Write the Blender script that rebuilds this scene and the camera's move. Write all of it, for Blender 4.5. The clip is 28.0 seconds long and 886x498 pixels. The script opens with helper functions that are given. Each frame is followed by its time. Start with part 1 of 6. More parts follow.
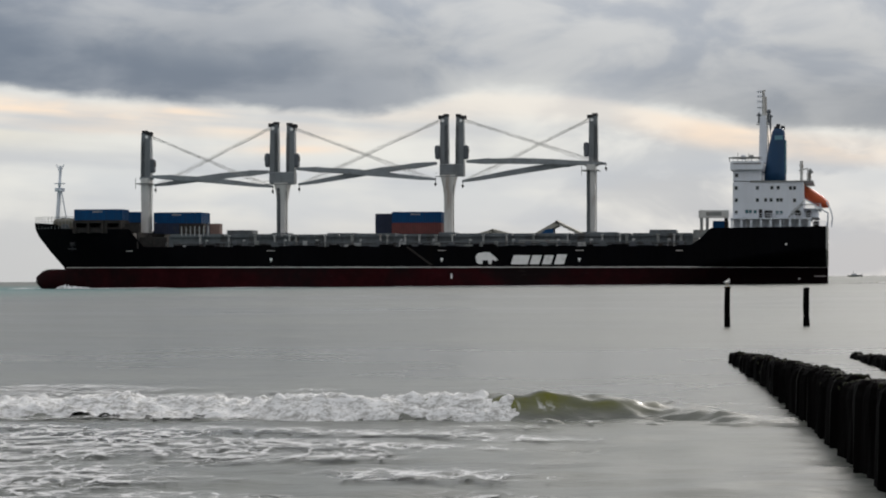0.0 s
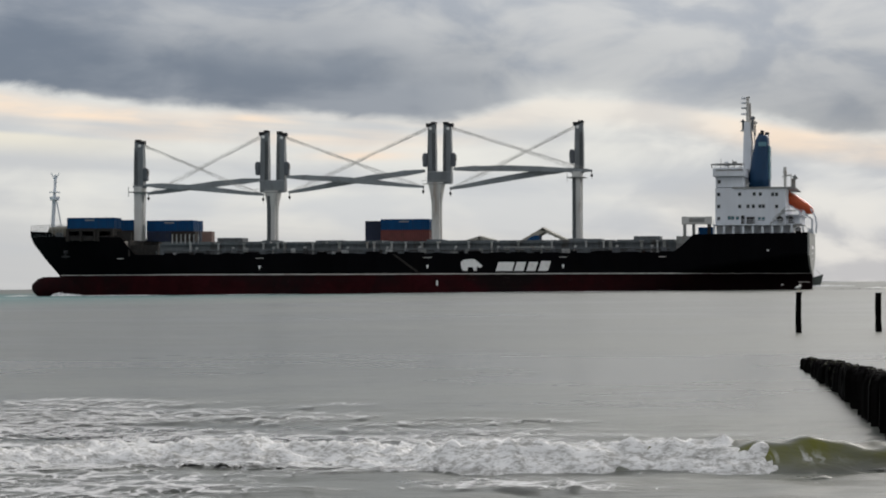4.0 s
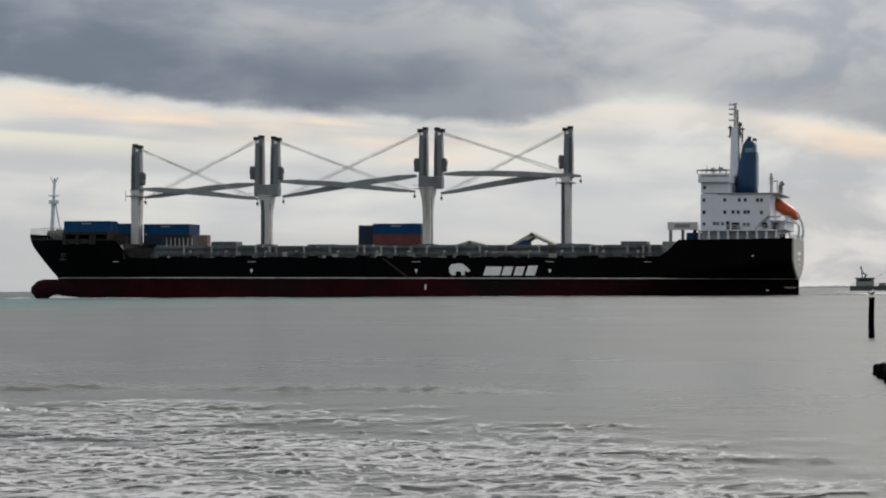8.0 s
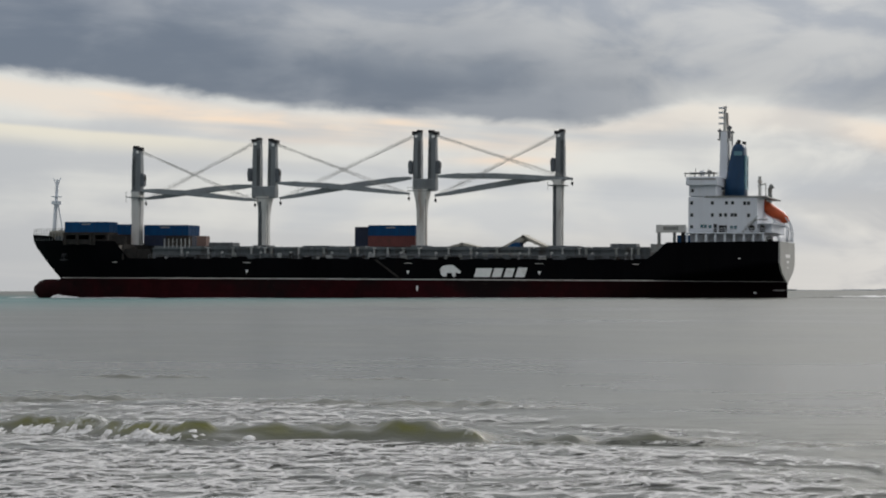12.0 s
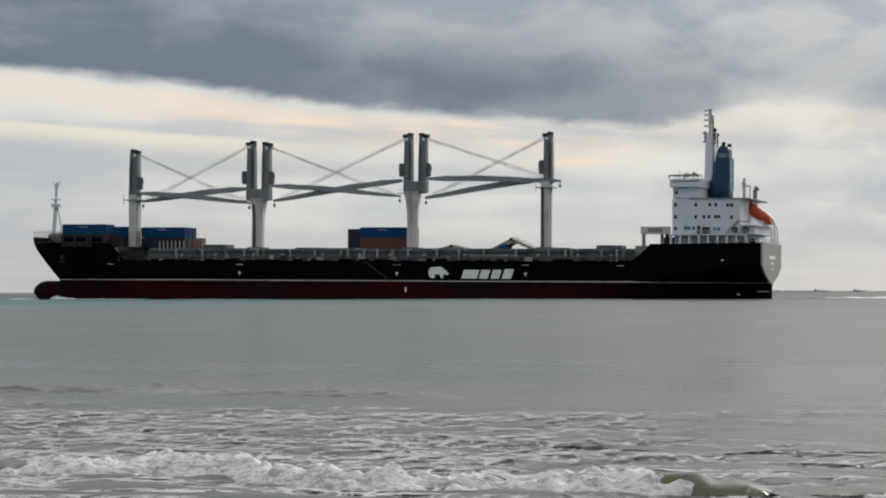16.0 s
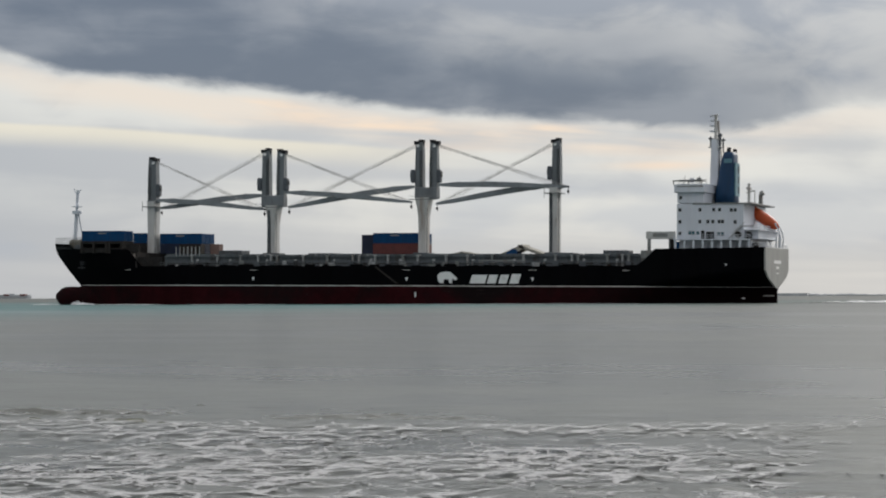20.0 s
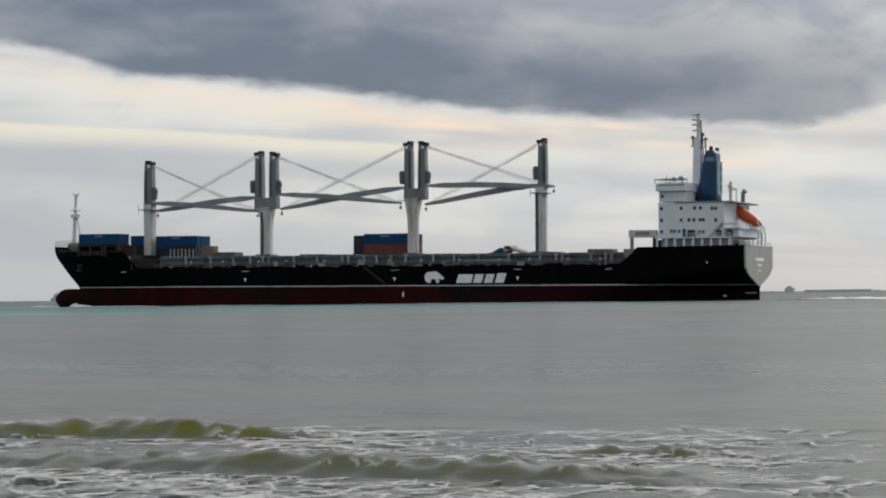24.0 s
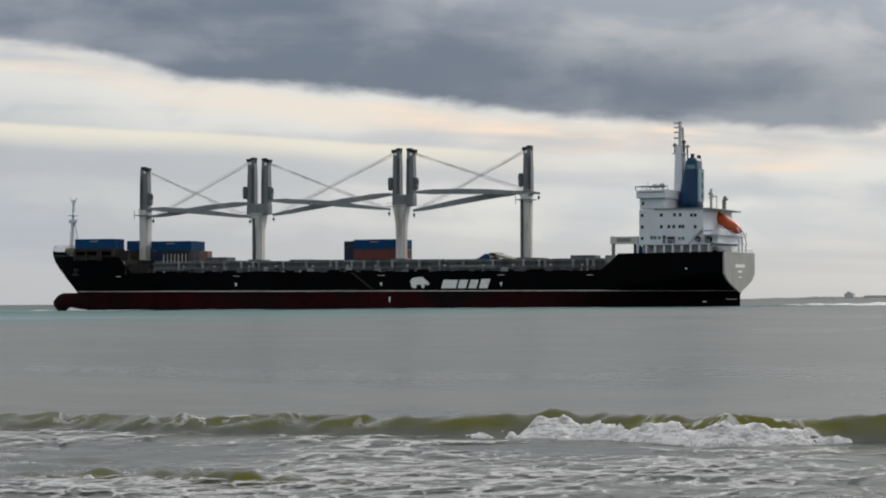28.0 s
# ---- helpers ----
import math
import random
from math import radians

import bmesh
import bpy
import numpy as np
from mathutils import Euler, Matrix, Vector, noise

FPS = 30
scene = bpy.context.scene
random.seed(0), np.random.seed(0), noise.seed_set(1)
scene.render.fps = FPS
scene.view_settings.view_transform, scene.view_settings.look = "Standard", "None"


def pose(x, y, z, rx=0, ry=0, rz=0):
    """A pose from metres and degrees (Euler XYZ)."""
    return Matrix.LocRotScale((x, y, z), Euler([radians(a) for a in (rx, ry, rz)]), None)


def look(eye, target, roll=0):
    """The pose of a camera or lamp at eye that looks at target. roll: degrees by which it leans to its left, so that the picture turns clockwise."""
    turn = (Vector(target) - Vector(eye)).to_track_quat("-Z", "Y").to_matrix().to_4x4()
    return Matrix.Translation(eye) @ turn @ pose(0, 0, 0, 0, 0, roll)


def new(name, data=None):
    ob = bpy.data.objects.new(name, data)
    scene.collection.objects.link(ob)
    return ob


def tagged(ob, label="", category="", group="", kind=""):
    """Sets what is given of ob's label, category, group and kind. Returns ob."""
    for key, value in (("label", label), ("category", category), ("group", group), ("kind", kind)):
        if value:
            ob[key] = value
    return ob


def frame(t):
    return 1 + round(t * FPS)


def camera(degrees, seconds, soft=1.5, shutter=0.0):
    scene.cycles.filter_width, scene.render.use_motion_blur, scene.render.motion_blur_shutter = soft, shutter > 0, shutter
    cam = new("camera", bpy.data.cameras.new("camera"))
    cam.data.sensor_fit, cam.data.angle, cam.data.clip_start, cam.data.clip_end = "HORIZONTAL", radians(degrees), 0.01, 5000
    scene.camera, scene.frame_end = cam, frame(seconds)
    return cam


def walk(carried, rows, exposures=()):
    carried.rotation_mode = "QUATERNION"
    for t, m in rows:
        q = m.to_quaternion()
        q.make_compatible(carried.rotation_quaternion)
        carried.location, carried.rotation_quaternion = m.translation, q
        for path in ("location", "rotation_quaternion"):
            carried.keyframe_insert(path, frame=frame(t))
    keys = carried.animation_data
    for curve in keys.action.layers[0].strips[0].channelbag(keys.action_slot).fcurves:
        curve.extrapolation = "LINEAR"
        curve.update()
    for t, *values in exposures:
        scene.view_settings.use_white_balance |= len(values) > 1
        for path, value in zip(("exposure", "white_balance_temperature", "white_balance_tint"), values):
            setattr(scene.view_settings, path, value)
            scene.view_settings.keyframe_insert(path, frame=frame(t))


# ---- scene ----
FOV, EYE = 22.118, (0.0, 0.0, 1.906)
cam = camera(FOV, 28.0, soft=2.0)
# seconds, pan to the left, tilt up, lean (degrees): held in the hand on the beach, panning after the ship
PATH = [
    (0, 10.157, 0.736, -0.420), (0.5, 10.375, 0.697, -0.374), (1, 10.586, 0.661, -0.690), (1.5, 10.807, 0.680, -0.413), (2, 11.056, 0.721, -0.511),
    (2.5, 11.312, 0.791, -0.503), (3, 11.556, 0.843, -0.561), (3.5, 11.729, 0.890, -0.594), (5.5, 12.655, 0.929, -0.287), (6, 12.915, 0.993, -0.253),
    (6.5, 13.132, 1.042, -0.181), (7, 13.327, 1.059, -0.211), (7.5, 13.532, 1.051, -0.241), (8, 13.715, 1.005, -0.299), (8.5, 13.865, 0.950, -0.325),
    (9, 14.078, 0.955, -0.293), (9.5, 14.342, 1.009, -0.161), (10, 14.587, 1.075, -0.168), (10.5, 14.774, 1.119, -0.239), (11, 15.021, 1.085, -0.252),
    (11.5, 15.285, 1.052, -0.065), (12, 15.541, 1.037, -0.061), (12.5, 15.785, 1.016, -0.049), (14.5, 16.552, 1.051, 0.037), (15, 16.774, 1.026, 0.039),
    (15.5, 16.996, 1.029, 0.021), (16, 17.236, 1.071, -0.084), (16.5, 17.452, 1.094, -0.326), (17, 17.667, 1.070, -0.433), (17.5, 17.876, 1.029, -0.562),
    (18, 18.111, 0.962, -0.632), (18.5, 18.565, 0.910, -0.349), (19, 19.026, 0.916, -0.543), (19.5, 19.252, 1.046, -0.834), (20, 19.404, 1.194, -0.202),
    (20.5, 19.475, 1.280, -0.397), (21, 19.595, 1.175, -0.385), (21.5, 19.681, 1.117, -0.352), (23.5, 20.701, 1.190, -0.550), (24, 20.960, 1.179, -0.638),
    (24.5, 21.198, 1.184, -0.636), (25, 21.304, 1.176, -0.795), (25.5, 21.450, 1.143, -0.707), (26, 21.668, 1.117, -0.510), (26.5, 21.863, 1.178, -0.407),
    (27, 22.025, 1.230, -0.393), (27.5, 22.219, 1.287, -0.408), (28, 22.430, 1.306, -0.458),
]


def aim(pan, tilt, lean):
    a, b = radians(pan), radians(tilt)
    way = Vector((-math.sin(a) * math.cos(b), math.cos(a) * math.cos(b), math.sin(b)))
    return look(EYE, Vector(EYE) + way, lean)


walk(cam, [(t, aim(a, b, c)) for t, a, b, c in PATH], exposures=[(0, 0.10), (3, 0.09), (7, 0.0), (12, -0.02), (28, 0.03)])

# ---- world and sun ----
def mth(tree, op, a, b=None, c=None):
    n = tree.nodes.new("ShaderNodeMath")
    n.operation = op
    for i, v in enumerate((a, b, c)):
        if v is None:
            continue
        if isinstance(v, (int, float)):
            n.inputs[i].default_value = v
        else:
            tree.links.new(v, n.inputs[i])
    return n.outputs[0]


def ramp01(tree, v, lo, hi):
    n = tree.nodes.new("ShaderNodeMapRange")
    n.interpolation_type = "SMOOTHSTEP"
    tree.links.new(v, n.inputs["Value"])
    n.inputs["From Min"].default_value, n.inputs["From Max"].default_value = lo, hi
    return n.outputs["Result"]


def mix(tree, fac, a, b):
    n = tree.nodes.new("ShaderNodeMix")
    n.data_type = "RGBA"
    for sock, v in ((n.inputs[0], fac), (n.inputs[6], a), (n.inputs[7], b)):
        if isinstance(v, (int, float)):
            sock.default_value = v
        elif isinstance(v, tuple):
            sock.default_value = (*v, 1)
        else:
            tree.links.new(v, sock)
    return n.outputs[2]


def noise_tex(tree, vec, scale, detail=4.0, rough=0.55, distort=0.0):
    n = tree.nodes.new("ShaderNodeTexNoise")
    n.inputs["Scale"].default_value, n.inputs["Detail"].default_value = scale, detail
    n.inputs["Roughness"].default_value, n.inputs["Distortion"].default_value = rough, distort
    if vec is not None:
        tree.links.new(vec, n.inputs["Vector"])
    return n.outputs["Fac"]


def profile(tree, v, knots):
    """Straight lines through the knots (value, result), level outside them."""
    total = knots[0][1]
    for (a, p), (b, q) in zip(knots, knots[1:]):
        n = tree.nodes.new("ShaderNodeMapRange")
        tree.links.new(v, n.inputs["Value"])
        for key, value in (("From Min", a), ("From Max", b), ("To Min", 0.0), ("To Max", q - p)):
            n.inputs[key].default_value = value
        total = mth(tree, "ADD", n.outputs["Result"], total)
    return total


def combine(tree, x, y, z=0.0):
    n = tree.nodes.new("ShaderNodeCombineXYZ")
    for i, v in enumerate((x, y, z)):
        if isinstance(v, (int, float)):
            n.inputs[i].default_value = v
        else:
            tree.links.new(v, n.inputs[i])
    return n.outputs[0]


SUN_AZ, SUN_EL = -19.0, 28.0  # degrees to the left of straight out to sea, and up


def build_world():
    world = bpy.data.worlds.new("sky")
    scene.world = world
    world.use_nodes = True
    t = world.node_tree
    t.nodes.clear()
    tc = t.nodes.new("ShaderNodeTexCoord")
    sep = t.nodes.new("ShaderNodeSeparateXYZ")
    t.links.new(tc.outputs["Generated"], sep.inputs[0])
    x, y, z = sep.outputs
    az = mth(t, "MULTIPLY", mth(t, "ARCTAN2", mth(t, "MULTIPLY", x, -1.0), y), 57.2958)
    el = mth(t, "MULTIPLY", mth(t, "ARCSINE", z), 57.2958)
    # streaky cloud grain, long along the horizon, and rounder heaps
    grain = noise_tex(t, combine(t, mth(t, "MULTIPLY", az, 0.16), mth(t, "MULTIPLY", el, 0.62), 3.3), 1.0, 6.0, 0.5, 0.3)
    puff = noise_tex(t, combine(t, mth(t, "MULTIPLY", az, 0.10), mth(t, "MULTIPLY", el, 0.30), 8.1), 1.0, 4.0, 0.5, 0.25)
    heap = noise_tex(t, combine(t, mth(t, "MULTIPLY", az, 0.34), mth(t, "MULTIPLY", el, 0.72), 5.2), 1.0, 5.0, 0.5, 0.4)
    fray = noise_tex(t, combine(t, mth(t, "MULTIPLY", az, 0.55), mth(t, "MULTIPLY", el, 1.1), 2.4), 1.0, 5.0, 0.55, 0.3)
    tilted = mth(t, "SUBTRACT", el, mth(t, "MULTIPLY", az, 0.05))
    streak = noise_tex(t, combine(t, mth(t, "MULTIPLY", az, 0.055), mth(t, "MULTIPLY", tilted, 0.85), 1.7), 1.0, 4.0, 0.5, 0.2)
    # the underside of the dark cloud bank, how dark it is, and how soon it thins out upward
    edge = profile(t, az, ((-8, 3.1), (-1, 3.45), (2.3, 3.74), (4.2, 4.1), (6.5, 4.6), (9.3, 4.75), (10.9, 4.34), (12.4, 4.12), (14.5, 4.26), (17, 4.43), (19.3, 4.50), (21.5, 4.75), (23.5, 5.06), (25.5, 5.16), (27.5, 5.48), (29, 5.52), (30, 5.80), (31.5, 6.23), (34, 6.65), (40, 7.5)))
    force = profile(t, az, ((-8, 0.75), (1.5, 0.70), (4.0, 0.55), (5.8, 0.30), (9.4, 0.30), (11.2, 0.85), (12.6, 1.0), (30, 1.0), (34, 0.86), (40, 0.8)))
    depth = profile(t, az, ((-8, 0.75), (4, 0.62), (9, 0.7), (13, 0.75), (17, 0.9), (21, 1.5), (26, 2.0), (34, 1.5)))
    over = mth(t, "SUBTRACT", el, edge)
    rough_edge = mth(t, "ADD", mth(t, "MULTIPLY", mth(t, "SUBTRACT", fray, 0.5), 0.65), mth(t, "MULTIPLY", mth(t, "SUBTRACT", grain, 0.5), 0.45))
    wob = mth(t, "ADD", over, rough_edge)
    bank = ramp01(t, wob, -0.08, 0.26)
    above = mth(t, "SUBTRACT", mth(t, "ADD", over, mth(t, "MULTIPLY", mth(t, "SUBTRACT", puff, 0.5), 3.4)), depth)
    fade = mth(t, "SUBTRACT", 1.0, mth(t, "MULTIPLY", ramp01(t, above, 0.0, 1.9), 0.72))
    dark = mth(t, "MULTIPLY", mth(t, "MULTIPLY", bank, fade), force)
    # high white-grey cloud over the bank, paler streaks and heaps under it
    high = mix(t, ramp01(t, heap, 0.38, 0.62), (0.385, 0.415, 0.47), (0.585, 0.59, 0.595))
    lumpy = mth(t, "ADD", mth(t, "MULTIPLY", streak, 0.62), mth(t, "MULTIPLY", heap, 0.38))
    low = mix(t, ramp01(t, lumpy, 0.38, 0.60), (0.55, 0.562, 0.58), (0.745, 0.742, 0.712))
    base = mix(t, ramp01(t, wob, -0.2, 0.7), low, high)
    haze = mth(t, "SUBTRACT", 1.0, ramp01(t, mth(t, "ADD", el, mth(t, "MULTIPLY", mth(t, "SUBTRACT", puff, 0.5), 2.0)), 0.2, 2.6))
    base = mix(t, haze, base, mix(t, ramp01(t, streak, 0.4, 0.6), (0.535, 0.548, 0.56), (0.64, 0.64, 0.63)))
    # grey-white heaps out to the right
    right = mth(t, "MULTIPLY", mth(t, "SUBTRACT", 1.0, ramp01(t, az, 3.0, 10.0)), mth(t, "SUBTRACT", 1.0, ramp01(t, wob, -0.5, 0.3)))
    base = mix(t, mth(t, "MULTIPLY", right, 0.85), base, mix(t, ramp01(t, heap, 0.40, 0.58), (0.43, 0.455, 0.50), (0.69, 0.692, 0.685)))
    base = mix(t, mth(t, "MULTIPLY", mth(t, "MULTIPLY", ramp01(t, az, 18.0, 34.0), mth(t, "SUBTRACT", 1.0, ramp01(t, over, -2.4, -0.6))), 0.60), base, (0.40, 0.43, 0.48))
    # thin blue-grey gaps low down
    low_gap = mth(t, "MULTIPLY", ramp01(t, el, 0.6, 1.5), mth(t, "SUBTRACT", 1.0, ramp01(t, el, 2.4, 3.4)))
    low_gap = mth(t, "MULTIPLY", low_gap, mth(t, "SUBTRACT", 1.0, ramp01(t, puff, 0.44, 0.56)))
    base = mix(t, mth(t, "MULTIPLY", low_gap, 0.42), base, (0.40, 0.455, 0.545))
    # warm light under the bank, a long cream line lower down, and one glowing dab
    warm = mth(t, "MULTIPLY", ramp01(t, over, -0.95, -0.40), mth(t, "SUBTRACT", 1.0, ramp01(t, over, -0.22, 0.10)))
    warm = mth(t, "MULTIPLY", mth(t, "MULTIPLY", warm, ramp01(t, streak, 0.35, 0.51)), mth(t, "MULTIPLY", mth(t, "ADD", 0.35, mth(t, "MULTIPLY", ramp01(t, grain, 0.42, 0.56), 0.65)), profile(t, az, ((-2, 0.3), (1.5, 0.8), (3.5, 0.7), (6, 0.15), (12, 0.25), (16, 0.8), (19, 1.0), (27.5, 1.0), (31, 0.5)))))
    base = mix(t, mth(t, "MULTIPLY", warm, 1.0), base, (0.99, 0.77, 0.58))
    off = mth(t, "ADD", mth(t, "SUBTRACT", el, mth(t, "ADD", 2.56, mth(t, "MULTIPLY", az, 0.058))), mth(t, "MULTIPLY", mth(t, "SUBTRACT", grain, 0.5), 0.3))
    cream = mth(t, "MULTIPLY", mth(t, "MULTIPLY", ramp01(t, off, -0.62, -0.05), mth(t, "SUBTRACT", 1.0, ramp01(t, off, -0.03, 0.10))), ramp01(t, az, 17.0, 24.0))
    base = mix(t, mth(t, "MULTIPLY", cream, 0.75), base, (0.86, 0.80, 0.66))
    ex, ey = mth(t, "MULTIPLY", mth(t, "SUBTRACT", az, 13.9), 0.85), mth(t, "MULTIPLY", mth(t, "SUBTRACT", el, 3.27), 8.5)
    dab = mth(t, "POWER", 2.718, mth(t, "MULTIPLY", mth(t, "ADD", mth(t, "MULTIPLY", ex, ex), mth(t, "MULTIPLY", ey, ey)), -1.0))
    base = mix(t, mth(t, "MULTIPLY", dab, 0.7), base, (0.92, 0.72, 0.56))
    core = mix(t, ramp01(t, mth(t, "ADD", mth(t, "MULTIPLY", grain, 0.6), mth(t, "MULTIPLY", heap, 0.4)), 0.40, 0.62), (0.142, 0.172, 0.228), (0.262, 0.288, 0.338))
    col = mix(t, dark, base, core)
    # overhead and behind: plain overcast
    col = mix(t, ramp01(t, el, 9.0, 25.0), col, mix(t, ramp01(t, grain, 0.3, 0.7), (0.57, 0.58, 0.60), (0.74, 0.74, 0.74)))
    # the veiled sun, out to the right behind thin cloud
    dx, dy = mth(t, "MULTIPLY", mth(t, "SUBTRACT", az, SUN_AZ), 0.052), mth(t, "MULTIPLY", mth(t, "SUBTRACT", el, SUN_EL), 0.052)
    veil = mth(t, "POWER", 2.718, mth(t, "MULTIPLY", mth(t, "ADD", mth(t, "MULTIPLY", dx, dx), mth(t, "MULTIPLY", dy, dy)), -1.0))
    col = mix(t, mth(t, "MULTIPLY", mth(t, "MULTIPLY", veil, ramp01(t, el, 5.5, 13.0)), 0.75), col, (5.4, 5.1, 4.7))
    sky = t.nodes.new("ShaderNodeTexSky")
    sky.sky_type, sky.sun_disc, sky.sun_elevation, sky.sun_rotation = "NISHITA", False, radians(SUN_EL), radians(-SUN_AZ)
    thinsky = t.nodes.new("ShaderNodeVectorMath")
    thinsky.operation = "SCALE"
    t.links.new(sky.outputs[0], thinsky.inputs[0])
    thinsky.inputs["Scale"].default_value = 0.10
    col = mix(t, 0.06, col, thinsky.outputs[0])
    bg = t.nodes.new("ShaderNodeBackground")
    t.links.new(col, bg.inputs["Color"])
    bg.inputs["Strength"].default_value = 1.0
    out = t.nodes.new("ShaderNodeOutputWorld")
    t.links.new(bg.outputs[0], out.inputs["Surface"])


build_world()
sun = new("sun", bpy.data.lights.new("sun", "SUN"))
sun.data.energy, sun.data.angle, sun.data.color = 1.3, radians(14), (1.0, 0.96, 0.9)
sun.matrix_world = look((100 * math.sin(radians(-SUN_AZ)), 100 * math.cos(radians(SUN_AZ)), 100 * math.tan(radians(SUN_EL))), (0, 0, 0))


# ---- materials ----
def material(name, color, rough=0.6, metal=0.0, spread=0.12, scale=1.0, bump=0.0, bump_scale=20.0, stain=None, stain_amount=0.4, stain_scale=0.4, vertical=False, per_object=0.0, spec=0.35, stain_lo=0.52):
    """Paint or raw stuff with grain at two scales, an optional stain colour and relief."""
    m = bpy.data.materials.new(name)
    m.use_nodes = True
    t = m.node_tree
    b = t.nodes["Principled BSDF"]
    tc = t.nodes.new("ShaderNodeTexCoord")
    v = tc.outputs["Object"]
    if vertical:
        mp = t.nodes.new("ShaderNodeMapping")
        mp.inputs["Scale"].default_value = (1.0, 1.0, 0.16)
        t.links.new(v, mp.inputs["Vector"])
        v = mp.outputs[0]
    fine = noise_tex(t, v, scale * 6.0, 4.0)
    broad = noise_tex(t, v, scale, 5.0, 0.6)
    lo = tuple(max(0.0, c * (1 - spread)) for c in color)
    hi = tuple(min(1.0, c * (1 + spread)) for c in color)
    col = mix(t, ramp01(t, mth(t, "ADD", mth(t, "MULTIPLY", fine, 0.4), mth(t, "MULTIPLY", broad, 0.6)), 0.32, 0.68), lo, hi)
    if per_object:
        info = t.nodes.new("ShaderNodeObjectInfo")
        col = mix(t, mth(t, "MULTIPLY", info.outputs["Random"], per_object), col, tuple(c * 0.45 for c in color))
    if stain:
        s = noise_tex(t, v, stain_scale, 7.0, 0.65, 0.4)
        col = mix(t, mth(t, "MULTIPLY", ramp01(t, s, stain_lo, stain_lo + 0.18), stain_amount), col, stain)
    t.links.new(col, b.inputs["Base Color"])
    b.inputs["Metallic"].default_value = metal
    b.inputs["Specular IOR Level"].default_value = spec
    t.links.new(mth(t, "ADD", rough - 0.06, mth(t, "MULTIPLY", fine, 0.12)), b.inputs["Roughness"])
    if bump:
        bp = t.nodes.new("ShaderNodeBump")
        bp.inputs["Strength"].default_value, bp.inputs["Distance"].default_value = 0.7, bump
        t.links.new(noise_tex(t, v, bump_scale, 4.0), bp.inputs["Height"])
        t.links.new(bp.outputs[0], b.inputs["Normal"])
    return m


def fouled(m, start, end, color):
    """Weed and slime that thicken towards the stern, over a hull paint."""
    t = m.node_tree
    b = t.nodes["Principled BSDF"]
    under = b.inputs["Base Color"].links[0].from_socket
    tc, sep = t.nodes.new("ShaderNodeTexCoord"), t.nodes.new("ShaderNodeSeparateXYZ")
    t.links.new(tc.outputs["Object"], sep.inputs[0])
    patchy = mth(t, "ADD", sep.outputs[0], mth(t, "MULTIPLY", mth(t, "SUBTRACT", noise_tex(t, tc.outputs["Object"], 0.12, 6.0, 0.65), 0.5), 70.0))
    t.links.new(mix(t, mth(t, "MULTIPLY", ramp01(t, patchy, start, end), 0.85), under, color), b.inputs["Base Color"])
    # pale scrapes left by tugs and fenders
    mp = t.nodes.new("ShaderNodeMapping")
    mp.inputs["Scale"].default_value = (0.25, 1.0, 1.2)
    t.links.new(tc.outputs["Object"], mp.inputs["Vector"])
    scrape = mth(t, "MULTIPLY", ramp01(t, noise_tex(t, mp.outputs[0], 1.6, 5.0, 0.7), 0.64, 0.70), 0.5)
    t.links.new(mix(t, scrape, b.inputs["Base Color"].links[0].from_socket, (0.05, 0.04, 0.038)), b.inputs["Base Color"])
    return m


